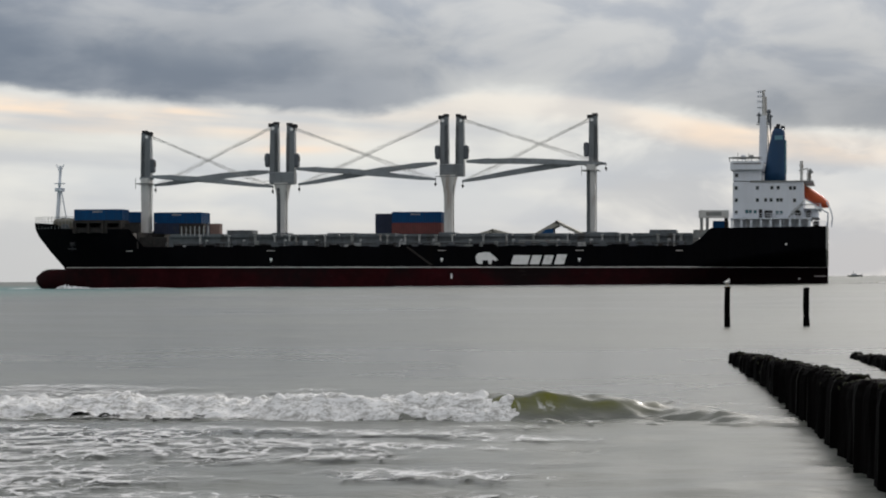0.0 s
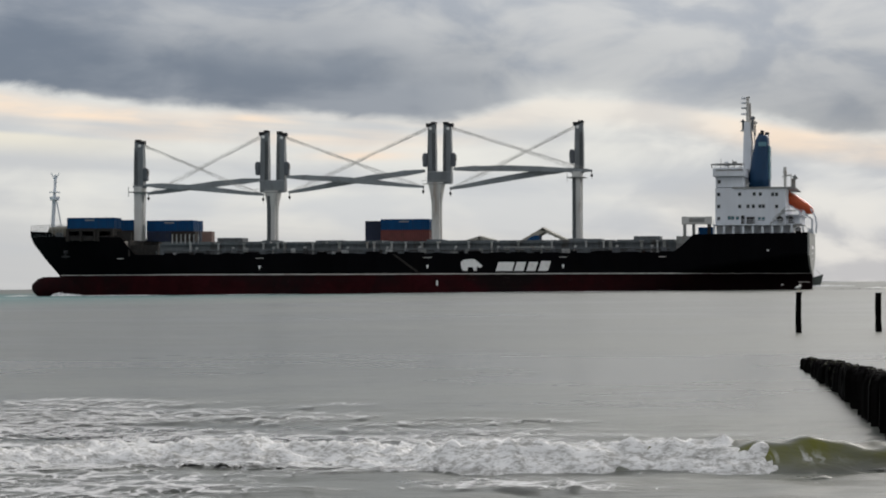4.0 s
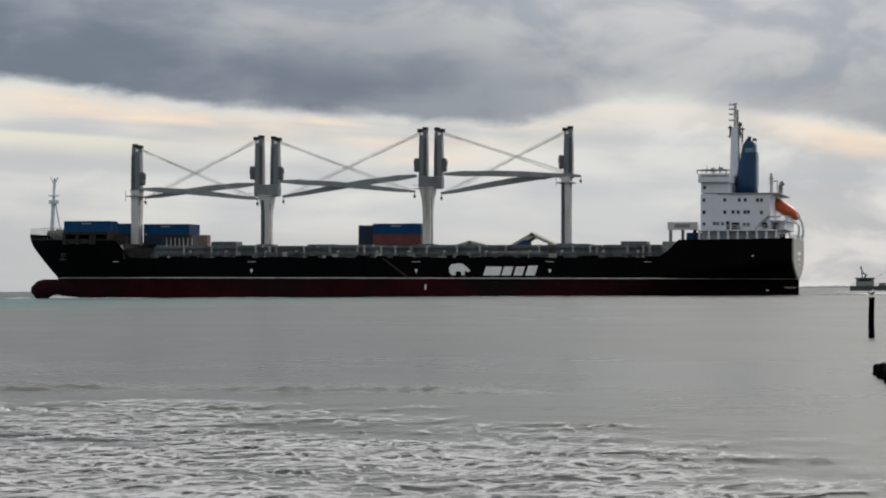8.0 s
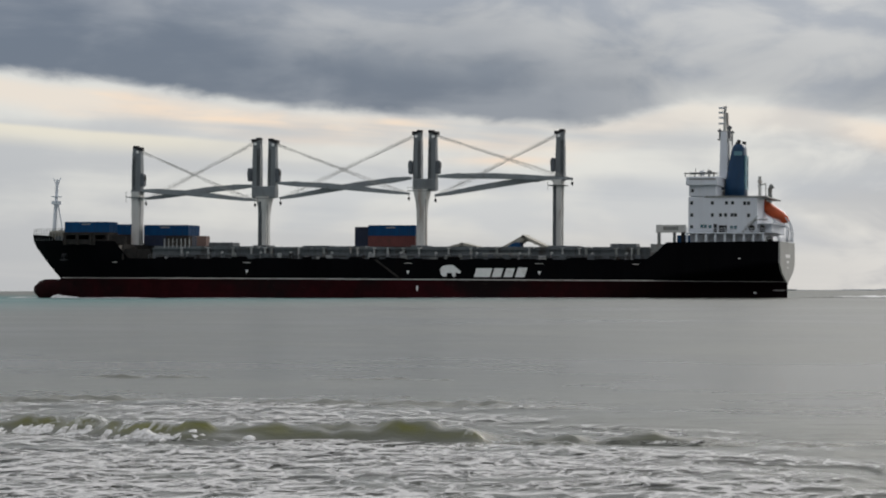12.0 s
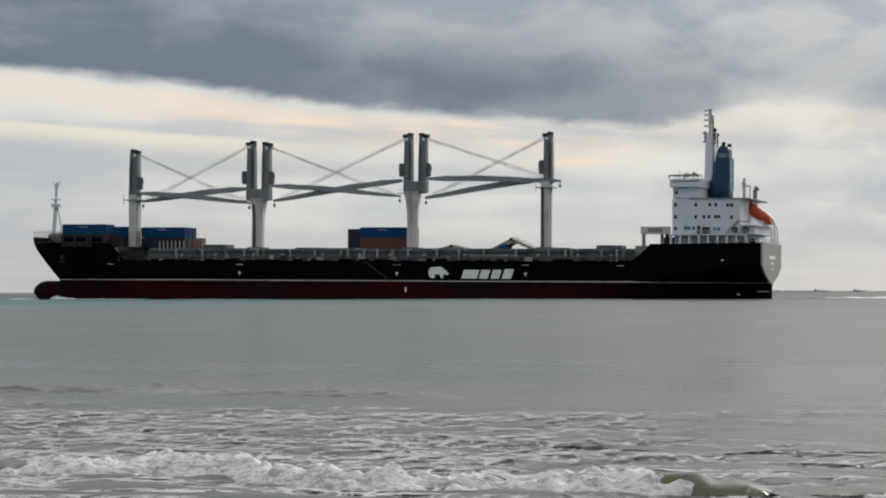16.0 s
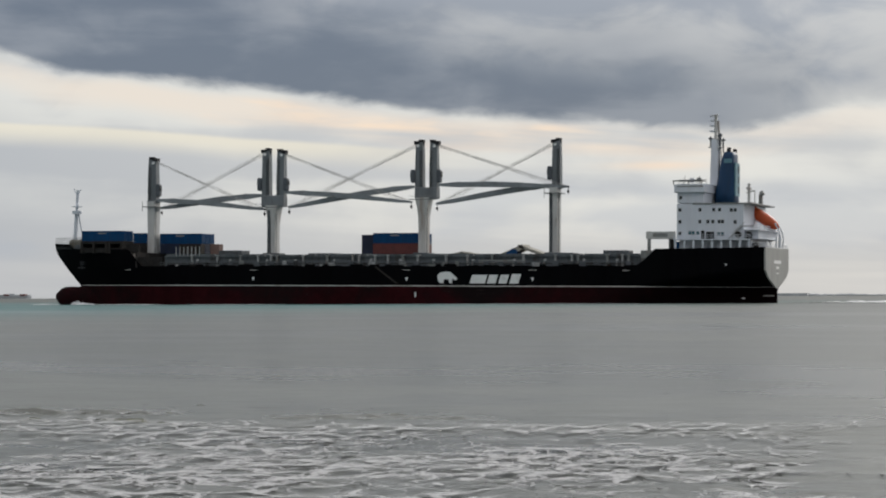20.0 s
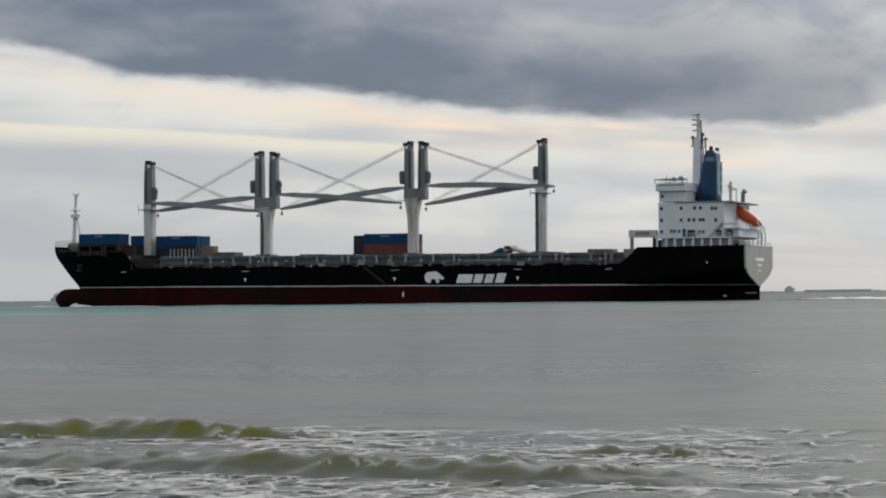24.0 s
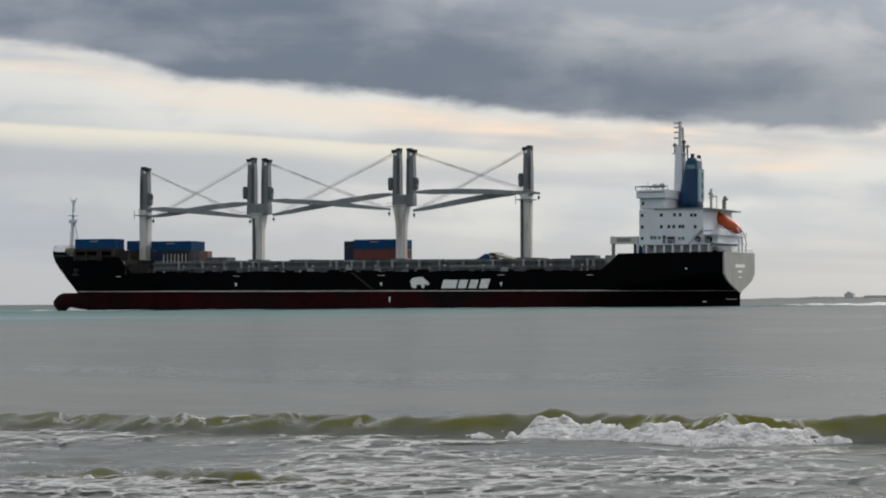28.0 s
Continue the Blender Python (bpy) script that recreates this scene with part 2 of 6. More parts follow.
def water_material(name, deep, shallow, rough, fine, face=None):
    """Turbid sea water: a silty body colour under a rippled, glossy surface."""
    m = bpy.data.materials.new(name)
    m.use_nodes = True
    t = m.node_tree
    b = t.nodes["Principled BSDF"]
    tc = t.nodes.new("ShaderNodeTexCoord")
    v = tc.outputs["Object"]
    mp = t.nodes.new("ShaderNodeMapping")
    mp.inputs["Scale"].default_value = (0.35, 1.0, 1.0)
    mp.inputs["Rotation"].default_value, mp.inputs["Location"].default_value = (0.3, 0.2, 0.6), (0.3, 0.7, 0.37)
    t.links.new(v, mp.inputs["Vector"])
    wide = t.nodes.new("ShaderNodeMapping")
    wide.inputs["Scale"].default_value = (0.10, 1.0, 1.0)
    t.links.new(v, wide.inputs["Vector"])
    far = t.nodes.new("ShaderNodeSeparateXYZ")
    t.links.new(v, far.inputs[0])
    # slicks and cat's-paws: long bands along the shore, wider farther out, their reflection tone put into colour and
    # gloss
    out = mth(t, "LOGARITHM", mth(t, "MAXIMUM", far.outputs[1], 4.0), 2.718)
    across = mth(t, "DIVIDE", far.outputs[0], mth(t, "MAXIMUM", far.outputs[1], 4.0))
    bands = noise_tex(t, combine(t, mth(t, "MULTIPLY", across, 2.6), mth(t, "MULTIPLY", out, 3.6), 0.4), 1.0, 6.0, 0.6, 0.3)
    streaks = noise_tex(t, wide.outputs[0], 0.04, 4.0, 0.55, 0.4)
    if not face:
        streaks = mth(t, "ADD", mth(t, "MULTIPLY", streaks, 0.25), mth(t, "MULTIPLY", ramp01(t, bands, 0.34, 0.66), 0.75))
    broad = noise_tex(t, mp.outputs[0], 0.035, 5.0, 0.55, 0.3)
    mid = noise_tex(t, mp.outputs[0], 0.35, 5.0, 0.6)
    small = noise_tex(t, mp.outputs[0], fine, 4.0, 0.6)
    col = mix(t, ramp01(t, streaks, 0.25, 0.75), deep, shallow)
    if not face:
        # the dredged channel is deeper and greener
        col = mix(t, mth(t, "MULTIPLY", mth(t, "SUBTRACT", ramp01(t, far.outputs[1], 90.0, 240.0), mth(t, "MULTIPLY", ramp01(t, far.outputs[1], 450.0, 1000.0), 1.0)), mth(t, "SUBTRACT", 1.0, ramp01(t, far.outputs[0], -190.0, -60.0))), col, (0.040, 0.128, 0.124))
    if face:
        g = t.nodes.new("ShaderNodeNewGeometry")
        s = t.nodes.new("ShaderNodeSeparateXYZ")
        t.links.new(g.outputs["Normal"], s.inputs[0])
        # backlight glowing through steep, high crests is painted as a green base colour
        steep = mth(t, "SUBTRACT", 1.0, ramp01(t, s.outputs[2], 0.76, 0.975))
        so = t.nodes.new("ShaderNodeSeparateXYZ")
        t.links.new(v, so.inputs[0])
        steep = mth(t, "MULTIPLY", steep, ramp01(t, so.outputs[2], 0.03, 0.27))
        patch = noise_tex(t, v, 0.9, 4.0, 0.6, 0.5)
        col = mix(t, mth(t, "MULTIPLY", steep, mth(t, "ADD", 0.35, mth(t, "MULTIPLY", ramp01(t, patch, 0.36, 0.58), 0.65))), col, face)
    if face:
        # torn threads of old foam drawn over the wave
        l1, l2, l3 = noise_tex(t, v, 1.5, 4.0, 0.55, 1.0), noise_tex(t, v, 0.5, 3.0, 0.5), noise_tex(t, v, 6.0, 4.0, 0.6)
        lace = mth(t, "SUBTRACT", 1.0, ramp01(t, mth(t, "ABSOLUTE", mth(t, "SUBTRACT", l1, 0.5)), 0.014, 0.048))
        lace = mth(t, "MULTIPLY", mth(t, "MULTIPLY", lace, ramp01(t, l2, 0.47, 0.62)), mth(t, "MULTIPLY", ramp01(t, l3, 0.36, 0.52), ramp01(t, so.outputs[2], 0.11, 0.2)))
        col = mix(t, mth(t, "MULTIPLY", lace, 0.8), col, (0.58, 0.59, 0.59))
    t.links.new(col, b.inputs["Base Color"])
    b.inputs["Roughness"].default_value, b.inputs["IOR"].default_value = rough, 1.333
    rise = 0.0 if face else mth(t, "MULTIPLY", ramp01(t, far.outputs[1], 150.0, 800.0), 0.16)
    near = 0.0 if face else mth(t, "MULTIPLY", mth(t, "SUBTRACT", 1.0, ramp01(t, far.outputs[1], 34.0, 75.0)), 0.04)
    t.links.new(mth(t, "SUBTRACT", mth(t, "ADD", mth(t, "ADD", rise, rough - 0.08 if face else rough - 0.02), mth(t, "MULTIPLY", streaks, 0.16 if face else 0.16)), near), b.inputs["Roughness"])
    # specular level dims the reflection along the bands and on steep wave faces
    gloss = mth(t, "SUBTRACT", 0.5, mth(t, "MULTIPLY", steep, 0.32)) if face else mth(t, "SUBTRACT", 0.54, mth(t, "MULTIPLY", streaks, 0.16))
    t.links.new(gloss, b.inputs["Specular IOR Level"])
    hgt = mth(t, "ADD", mth(t, "MULTIPLY", mid, 0.10), mth(t, "MULTIPLY", small, 0.032))
    hgt = mth(t, "ADD", hgt, mth(t, "MULTIPLY", broad, 0.25))
    if not face:
        # short ripples on the shallows
        hgt = mth(t, "ADD", hgt, mth(t, "MULTIPLY", mth(t, "MULTIPLY", noise_tex(t, mp.outputs[0], 6.5, 3.0, 0.6), 0.006), mth(t, "SUBTRACT", 1.0, ramp01(t, far.outputs[1], 35.0, 90.0))))
    bp = t.nodes.new("ShaderNodeBump")
    bp.inputs["Strength"].default_value, bp.inputs["Distance"].default_value = 1.0, 1.0
    t.links.new(hgt, bp.inputs["Height"])
    t.links.new(bp.outputs[0], b.inputs["Normal"])
    return m


def foam_material(name, cover, lace, seed, spare=0.34, white=1.0, thread_width=0.05):
    """Sea foam: bubbly white with holes where the water shows through."""
    m = bpy.data.materials.new(name)
    m.use_nodes = True
    t = m.node_tree
    b = t.nodes["Principled BSDF"]
    tc = t.nodes.new("ShaderNodeTexCoord")
    mp = t.nodes.new("ShaderNodeMapping")
    mp.inputs["Location"].default_value = (seed * 7.3, seed * 3.1, 0)
    t.links.new(tc.outputs["Object"], mp.inputs["Vector"])
    v = mp.outputs[0]
    n2 = noise_tex(t, v, 0.22, 3.0, 0.5)
    n3 = noise_tex(t, v, 14.0, 3.0)
    n5 = noise_tex(t, v, 2.2, 4.0, 0.6, 0.4)
    bend = t.nodes.new("ShaderNodeTexNoise")
    bend.inputs["Scale"].default_value, bend.inputs["Detail"].default_value = 1.1, 3.0
    t.links.new(v, bend.inputs["Vector"])
    warp = t.nodes.new("ShaderNodeVectorMath")
    warp.operation = "MULTIPLY_ADD"
    t.links.new(bend.outputs["Color"], warp.inputs[0])
    warp.inputs[1].default_value = (1.3, 1.5, 0)
    t.links.new(v, warp.inputs[2])
    at = t.nodes.new("ShaderNodeAttribute")
    at.attribute_name = "thick"
    # a torn net of foam round open cells, thinner towards the sheet's edge
    wide = mth(t, "MULTIPLY", at.outputs["Fac"], ramp01(t, n2, spare, spare + 0.22))
    wide = mth(t, "MULTIPLY", wide, mth(t, "ADD", 0.30, mth(t, "MULTIPLY", ramp01(t, n5, 0.36, 0.62), 0.70)))
    wide = mth(t, "MAXIMUM", mth(t, "MULTIPLY", wide, thread_width), 0.0005)
    threads = []
    for size, w in ((lace, 1.0), (lace * 1.9, 0.6)):
        cells = t.nodes.new("ShaderNodeTexVoronoi")
        cells.feature, cells.voronoi_dimensions = "DISTANCE_TO_EDGE", "2D"
        cells.inputs["Scale"].default_value = size
        squash = t.nodes.new("ShaderNodeVectorMath")
        squash.operation = "MULTIPLY"
        t.links.new(warp.outputs[0], squash.inputs[0])
        squash.inputs[1].default_value = (1.15, 0.70, 1.0)
        t.links.new(squash.outputs[0], cells.inputs["Vector"])
        off = mth(t, "DIVIDE", cells.outputs["Distance"], mth(t, "MULTIPLY", wide, w))
        threads.append(mth(t, "SUBTRACT", 1.0, ramp01(t, off, 0.25, 1.3)))
    sheet = ramp01(t, mth(t, "ADD", n5, mth(t, "MULTIPLY", mth(t, "SUBTRACT", n2, 0.5), 0.7)), 0.64 - cover, 0.76 - cover)
    a = mth(t, "MAXIMUM", mth(t, "MAXIMUM", threads[0], mth(t, "MULTIPLY", threads[1], 0.8)), mth(t, "MULTIPLY", sheet, ramp01(t, at.outputs["Fac"], 0.2, 0.7)))
    a = mth(t, "MULTIPLY", a, mth(t, "ADD", 0.55, mth(t, "MULTIPLY", ramp01(t, n3, 0.30, 0.60), 0.45)))
    a = mth(t, "MULTIPLY", a, ramp01(t, at.outputs["Fac"], 0.0, 0.12))
    t.links.new(mth(t, "MINIMUM", a, 0.86), b.inputs["Alpha"])
    t.links.new(mix(t, n3, tuple(white * c for c in (0.56, 0.57, 0.58)), tuple(white * c for c in (0.80, 0.80, 0.81))), b.inputs["Base Color"])
    b.inputs["Roughness"].default_value = 0.75
    return m


def surf_material():
    """Tumbling surf: white fluff, mottled grey where it is thin, torn at its edges."""
    m = bpy.data.materials.new("white_surf")
    m.use_nodes = True
    t = m.node_tree
    b = t.nodes["Principled BSDF"]
    tc = t.nodes.new("ShaderNodeTexCoord")
    mp = t.nodes.new("ShaderNodeMapping")
    mp.inputs["Scale"].default_value = (0.5, 1.0, 1.3)
    t.links.new(tc.outputs["Object"], mp.inputs["Vector"])
    v = mp.outputs[0]
    n1, n2, n3 = noise_tex(t, v, 6.0, 5.0, 0.62, 0.6), noise_tex(t, v, 16.0, 4.0, 0.6), noise_tex(t, v, 40.0, 3.0)
    at = t.nodes.new("ShaderNodeAttribute")
    at.attribute_name = "thick"
    tone = mth(t, "ADD", mth(t, "ADD", mth(t, "MULTIPLY", n1, 0.30), mth(t, "MULTIPLY", n2, 0.42)), mth(t, "MULTIPLY", n3, 0.28))
    col = mix(t, ramp01(t, tone, 0.40, 0.56), (0.38, 0.375, 0.36), (0.80, 0.80, 0.80))
    t.links.new(col, b.inputs["Base Color"])
    holes = mth(t, "ADD", mth(t, "MULTIPLY", noise_tex(t, v, 2.4, 3.0, 0.5, 0.8), 0.7), mth(t, "MULTIPLY", tone, 0.3))
    a = ramp01(t, mth(t, "ADD", at.outputs["Fac"], mth(t, "MULTIPLY", mth(t, "SUBTRACT", holes, 0.5), 3.4)), 0.34, 0.56)
    t.links.new(a, b.inputs["Alpha"])
    b.inputs["Roughness"].default_value, b.inputs["Specular IOR Level"].default_value = 0.85, 0.15
    bp = t.nodes.new("ShaderNodeBump")
    bp.inputs["Strength"].default_value, bp.inputs["Distance"].default_value = 0.6, 0.05
    t.links.new(mth(t, "ADD", mth(t, "MULTIPLY", n2, 0.7), mth(t, "MULTIPLY", n3, 0.3)), bp.inputs["Height"])
    t.links.new(bp.outputs[0], b.inputs["Normal"])
    return m


M = dict(
    black=material("black_hull_paint", (0.0027, 0.0028, 0.0036), 0.7, spread=0.3, scale=0.2, stain=(0.006, 0.005, 0.0045), stain_amount=0.5, stain_scale=0.15, vertical=True, spec=0.02),
    red=fouled(material("red_antifouling", (0.027, 0.0044, 0.0060), 0.8, spread=0.3, scale=0.15, stain=(0.0095, 0.0068, 0.0072), stain_amount=0.95, stain_scale=0.035, spec=0.03, stain_lo=0.44), -75.0, -20.0, (0.0045, 0.0032, 0.0036)),
    white=material("white_ship_paint", (0.60, 0.635, 0.69), 0.5, spread=0.05, scale=0.3, stain=(0.50, 0.46, 0.42), stain_amount=0.35, stain_scale=0.5, vertical=True),
    line=material("white_line_paint", (0.55, 0.53, 0.50), 0.7, spread=0.3, scale=0.3, stain=(0.15, 0.10, 0.09), stain_amount=0.8, stain_scale=0.3),
    mark=material("white_mark_paint", (0.78, 0.78, 0.77), 0.6, spread=0.06, scale=1.0, stain=(0.4, 0.39, 0.38), stain_amount=0.4),
    grey=material("grey_crane_paint", (0.155, 0.170, 0.182), 0.55, spread=0.15, scale=0.35, stain=(0.05, 0.045, 0.045), stain_amount=0.5, stain_scale=0.4, vertical=True),
    boom=material("grey_boom_paint", (0.215, 0.235, 0.25), 0.55, spread=0.15, scale=0.35, stain=(0.12, 0.10, 0.09), stain_amount=0.5, stain_scale=0.5),
    pale=material("pale_pedestal_paint", (0.50, 0.50, 0.485), 0.6, spread=0.1, scale=0.3, stain=(0.20, 0.13, 0.09), stain_amount=0.6, stain_scale=0.35, vertical=True),
    deckgrey=material("grey_coaming_paint", (0.088, 0.100, 0.108), 0.7, spread=0.3, scale=0.25, stain=(0.035,0.024,0.018), stain_amount=0.7, stain_scale=0.4, vertical=True),
    rib=material("pale_stanchion_paint", (0.21, 0.22, 0.215), 0.65, spread=0.2, scale=0.4, stain=(0.14, 0.08, 0.05), stain_amount=0.6),
    stand=material("dark_stand_paint", (0.028, 0.026, 0.025), 0.75, spread=0.3, scale=0.4, stain=(0.05, 0.028, 0.02), stain_amount=0.7, spec=0.1),
    panel=material("pale_hatch_paint", (0.30, 0.29, 0.25), 0.7, spread=0.2, scale=0.5, stain=(0.14, 0.10, 0.07), stain_amount=0.6),
    deck=material("deck_paint", (0.10, 0.085, 0.075), 0.8, spread=0.3, scale=0.2),
    blue=material("blue_container_paint", (0.001, 0.044, 0.130), 0.6, spread=0.15, scale=0.5, stain=(0.03, 0.04, 0.06), stain_amount=0.5, stain_scale=0.6, vertical=True, spec=0.15),
    navy=material("dark_blue_container_paint", (0.006,0.014,0.04), 0.55, spread=0.2, scale=0.5, stain=(0.03, 0.03, 0.035), stain_amount=0.5),
    brick=material("brown_red_container_paint", (0.115, 0.030, 0.027), 0.6, spread=0.2, scale=0.5, stain=(0.06, 0.03, 0.02), stain_amount=0.5),
    pink=material("dull_pink_container_paint", (0.20, 0.13, 0.11), 0.65, spread=0.15, scale=0.5, stain=(0.15, 0.08, 0.05), stain_amount=0.5),
    funnel=material("blue_funnel_paint", (0.003, 0.038, 0.10), 0.5, spread=0.12, scale=0.3, stain=(0.02, 0.03, 0.05), stain_amount=0.4, vertical=True),
    teal=material("blue_green_band_paint", (0.10, 0.22, 0.27), 0.5, spread=0.1, scale=0.4),
    soot=material("sooty_steel", (0.018, 0.018, 0.02), 0.7, spread=0.3, scale=1.0),
    orange=material("orange_lifeboat_shell", (0.50, 0.085, 0.025), 0.45, spread=0.1, scale=0.6, stain=(0.3, 0.08, 0.04), stain_amount=0.3),
    glass=material("dark_window_glass", (0.012, 0.018, 0.026), 0.12, spread=0.2, scale=1.0),
    curtain=material("lit_blue_window_glass", (0.05, 0.14, 0.17), 0.2, spread=0.2, scale=1.0),
    transom=material("grey_transom_paint", (0.30, 0.30, 0.285), 0.6, spread=0.12, scale=0.2, stain=(0.12, 0.11, 0.10), stain_amount=0.5, stain_scale=0.15, vertical=True),
    wire=material("galvanised_wire", (0.46, 0.45, 0.43), 0.6, metal=0.3, spread=0.2, scale=2.0),
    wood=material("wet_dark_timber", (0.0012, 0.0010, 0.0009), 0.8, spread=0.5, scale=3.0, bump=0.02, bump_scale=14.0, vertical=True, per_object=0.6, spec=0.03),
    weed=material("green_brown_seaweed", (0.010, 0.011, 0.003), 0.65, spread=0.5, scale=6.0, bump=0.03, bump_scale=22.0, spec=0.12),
    shelter=material("weathered_tan_paint", (0.13, 0.12, 0.095), 0.7, spread=0.25, scale=0.5, stain=(0.08, 0.06, 0.045), stain_amount=0.6),
    cabgrey=material("dark_cab_paint", (0.085, 0.095, 0.108), 0.5, spread=0.2, scale=0.5),
    rust=material("rusty_brown_steel", (0.022, 0.018, 0.0155), 0.8, spread=0.4, scale=0.6, stain=(0.03, 0.022, 0.018), stain_amount=0.7),
    stanch=material("white_stanchion_paint", (0.36, 0.37, 0.37), 0.65, spread=0.2, scale=0.4, stain=(0.18, 0.11, 0.07), stain_amount=0.6),
    sand=material("wet_beach_sand", (0.19, 0.155, 0.115), 0.75, spread=0.2, scale=0.3, bump=0.01, bump_scale=9.0),
    # distance haze is mixed into the next two base colours
    land=material("haze_tinted_land", (0.50, 0.51, 0.52), 0.9, spread=0.2, scale=0.004),
    landgrey=material("haze_tinted_buildings", (0.48, 0.50, 0.52), 0.9, spread=0.1, scale=0.02),
    hullgrey=material("grey_green_boat_paint", (0.055, 0.065, 0.06), 0.6, spread=0.3, scale=0.4),
    cabin=material("dull_cabin_paint", (0.23, 0.25, 0.24), 0.6, spread=0.15, scale=0.5),
    plume=material("pale_gull_feathers", (0.62, 0.61, 0.58), 0.8, spread=0.1, scale=12.0),
    wing=material("grey_gull_feathers", (0.19, 0.20, 0.21), 0.8, spread=0.15, scale=12.0),
    beak=material("dull_yellow_horn", (0.45, 0.28, 0.06), 0.5, spread=0.1, scale=20.0),
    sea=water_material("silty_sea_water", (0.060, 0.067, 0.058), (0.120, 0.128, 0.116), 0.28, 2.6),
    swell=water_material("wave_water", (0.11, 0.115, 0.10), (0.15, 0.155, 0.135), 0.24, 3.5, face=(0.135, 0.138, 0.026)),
    surf=surf_material(),
    wake=material("broken_wake_water", (0.78, 0.79, 0.80), 0.7, spread=0.2, scale=0.6, stain=(0.25, 0.27, 0.27), stain_amount=0.5, stain_scale=0.5),
    foam_a=foam_material("old_lace_foam", -0.04, 2.1, 1, 0.15, 0.86, 0.21),
    foam_b=foam_material("fresh_lace_foam", -0.05, 1.6, 2, 0.25, 0.76, 0.19),
    foam_c=foam_material("thin_lace_foam", -0.10, 1.3, 3, 0.36, 0.72, 0.15),
)


# ---- mesh helpers ----
def part(name, bm, mat, parent=None, label="", smooth=False):
    me = bpy.data.meshes.new(name)
    bmesh.ops.recalc_face_normals(bm, faces=bm.faces[:])
    for f in bm.faces:
        f.smooth = smooth
    bm.to_mesh(me)
    bm.free()
    me.materials.append(mat)
    ob = new(name, me)
    ob.parent = parent
    if label:
        tagged(ob, label)
    return ob


def box(bm, x0, x1, y0, y1, z0, z1):
    vs = [bm.verts.new((x, y, z)) for x in (x0, x1) for y in (y0, y1) for z in (z0, z1)]
    for q in ((0, 1, 3, 2), (4, 6, 7, 5), (0, 4, 5, 1), (2, 3, 7, 6), (0, 2, 6, 4), (1, 5, 7, 3)):
        bm.faces.new([vs[i] for i in q])


def bevel(bm, r, seg=2):
    bmesh.ops.bevel(bm, geom=bm.edges[:], offset=r, segments=seg, affect="EDGES", profile=0.5)
    return bm


def boxes(*dims, r=0.0):
    bm = bmesh.new()
    for d in dims:
        box(bm, *d)
    return bevel(bm, r) if r else bm


def bar(bm, p, q, r, sides=6, r2=None):
    """A round bar from p to q."""
    p, q = Vector(p), Vector(q)
    m = (q - p).to_track_quat("Z", "Y").to_matrix()
    ends = []
    for c, rr in ((p, r), (q, r if r2 is None else r2)):
        ends.append([bm.verts.new(c + m @ Vector((rr * math.cos(6.28318 * i / sides), rr * math.sin(6.28318 * i / sides), 0))) for i in range(sides)])
    for i in range(sides):
        j = (i + 1) % sides
        bm.faces.new((ends[0][i], ends[0][j], ends[1][j], ends[1][i]))
    bm.faces.new(ends[0][::-1])
    bm.faces.new(ends[1])


def bars(*rows, sides=6):
    bm = bmesh.new()
    for p, q, r in rows:
        bar(bm, p, q, r, sides)
    return bm


def loft(bm, rings, closed=True, caps=True):
    vs = [[bm.verts.new(p) for p in ring] for ring in rings]
    n = len(rings[0])
    for a, b in zip(vs, vs[1:]):
        for i in range(n if closed else n - 1):
            j = (i + 1) % n
            bm.faces.new((a[i], a[j], b[j], b[i]))
    if caps and closed:
        bm.faces.new(vs[0][::-1])
        bm.faces.new(vs[-1])
    return bm


def plate(bm, outline, y, depth):
    """A flat shape in the xz plane at y, that deep."""
    a = [bm.verts.new((x, y, z)) for x, z in outline]
    b = [bm.verts.new((x, y + depth, z)) for x, z in outline]
    bm.faces.new(a)
    bm.faces.new(b[::-1])
    n = len(a)
    for i in range(n):
        j = (i + 1) % n
        bm.faces.new((a[i], b[i], b[j], a[j]))


def empty(name, label, category, m=None, group="", kind=""):
    ob = new(name)
    ob.empty_display_size = 0.2
    if m is not None:
        ob.matrix_basis = m
    return tagged(ob, label, category, group, kind)


def grid_mesh(name, xs, ys, height, mat, parent=None, thick=None, smooth=True):
    """A sheet over the grid xs, ys with z = height(X, Y); thick: how dense the foam is, vertex by vertex."""
    X, Y = np.meshgrid(xs, ys)
    Z = height(X, Y)
    nx, ny = len(xs), len(ys)
    co = np.stack([X, Y, Z], 2).reshape(-1, 3)
    i = np.arange(nx * ny).reshape(ny, nx)
    q = np.stack([i[:-1, :-1], i[:-1, 1:], i[1:, 1:], i[1:, :-1]], 2).reshape(-1, 4)
    me = bpy.data.meshes.new(name)
    me.vertices.add(len(co))
    me.vertices.foreach_set("co", co.ravel())
    me.loops.add(q.size)
    me.loops.foreach_set("vertex_index", q.ravel())
    me.polygons.add(len(q))
    me.polygons.foreach_set("loop_start", np.arange(0, q.size, 4))
    me.polygons.foreach_set("use_smooth", np.full(len(q), smooth))
    me.update(calc_edges=True)
    if thick is not None:
        a = me.attributes.new("thick", "FLOAT", "POINT")
        a.data.foreach_set("value", thick(X, Y).ravel().astype(np.float32))
    me.materials.append(mat)
    ob = new(name, me)
    ob.parent = parent
    return ob


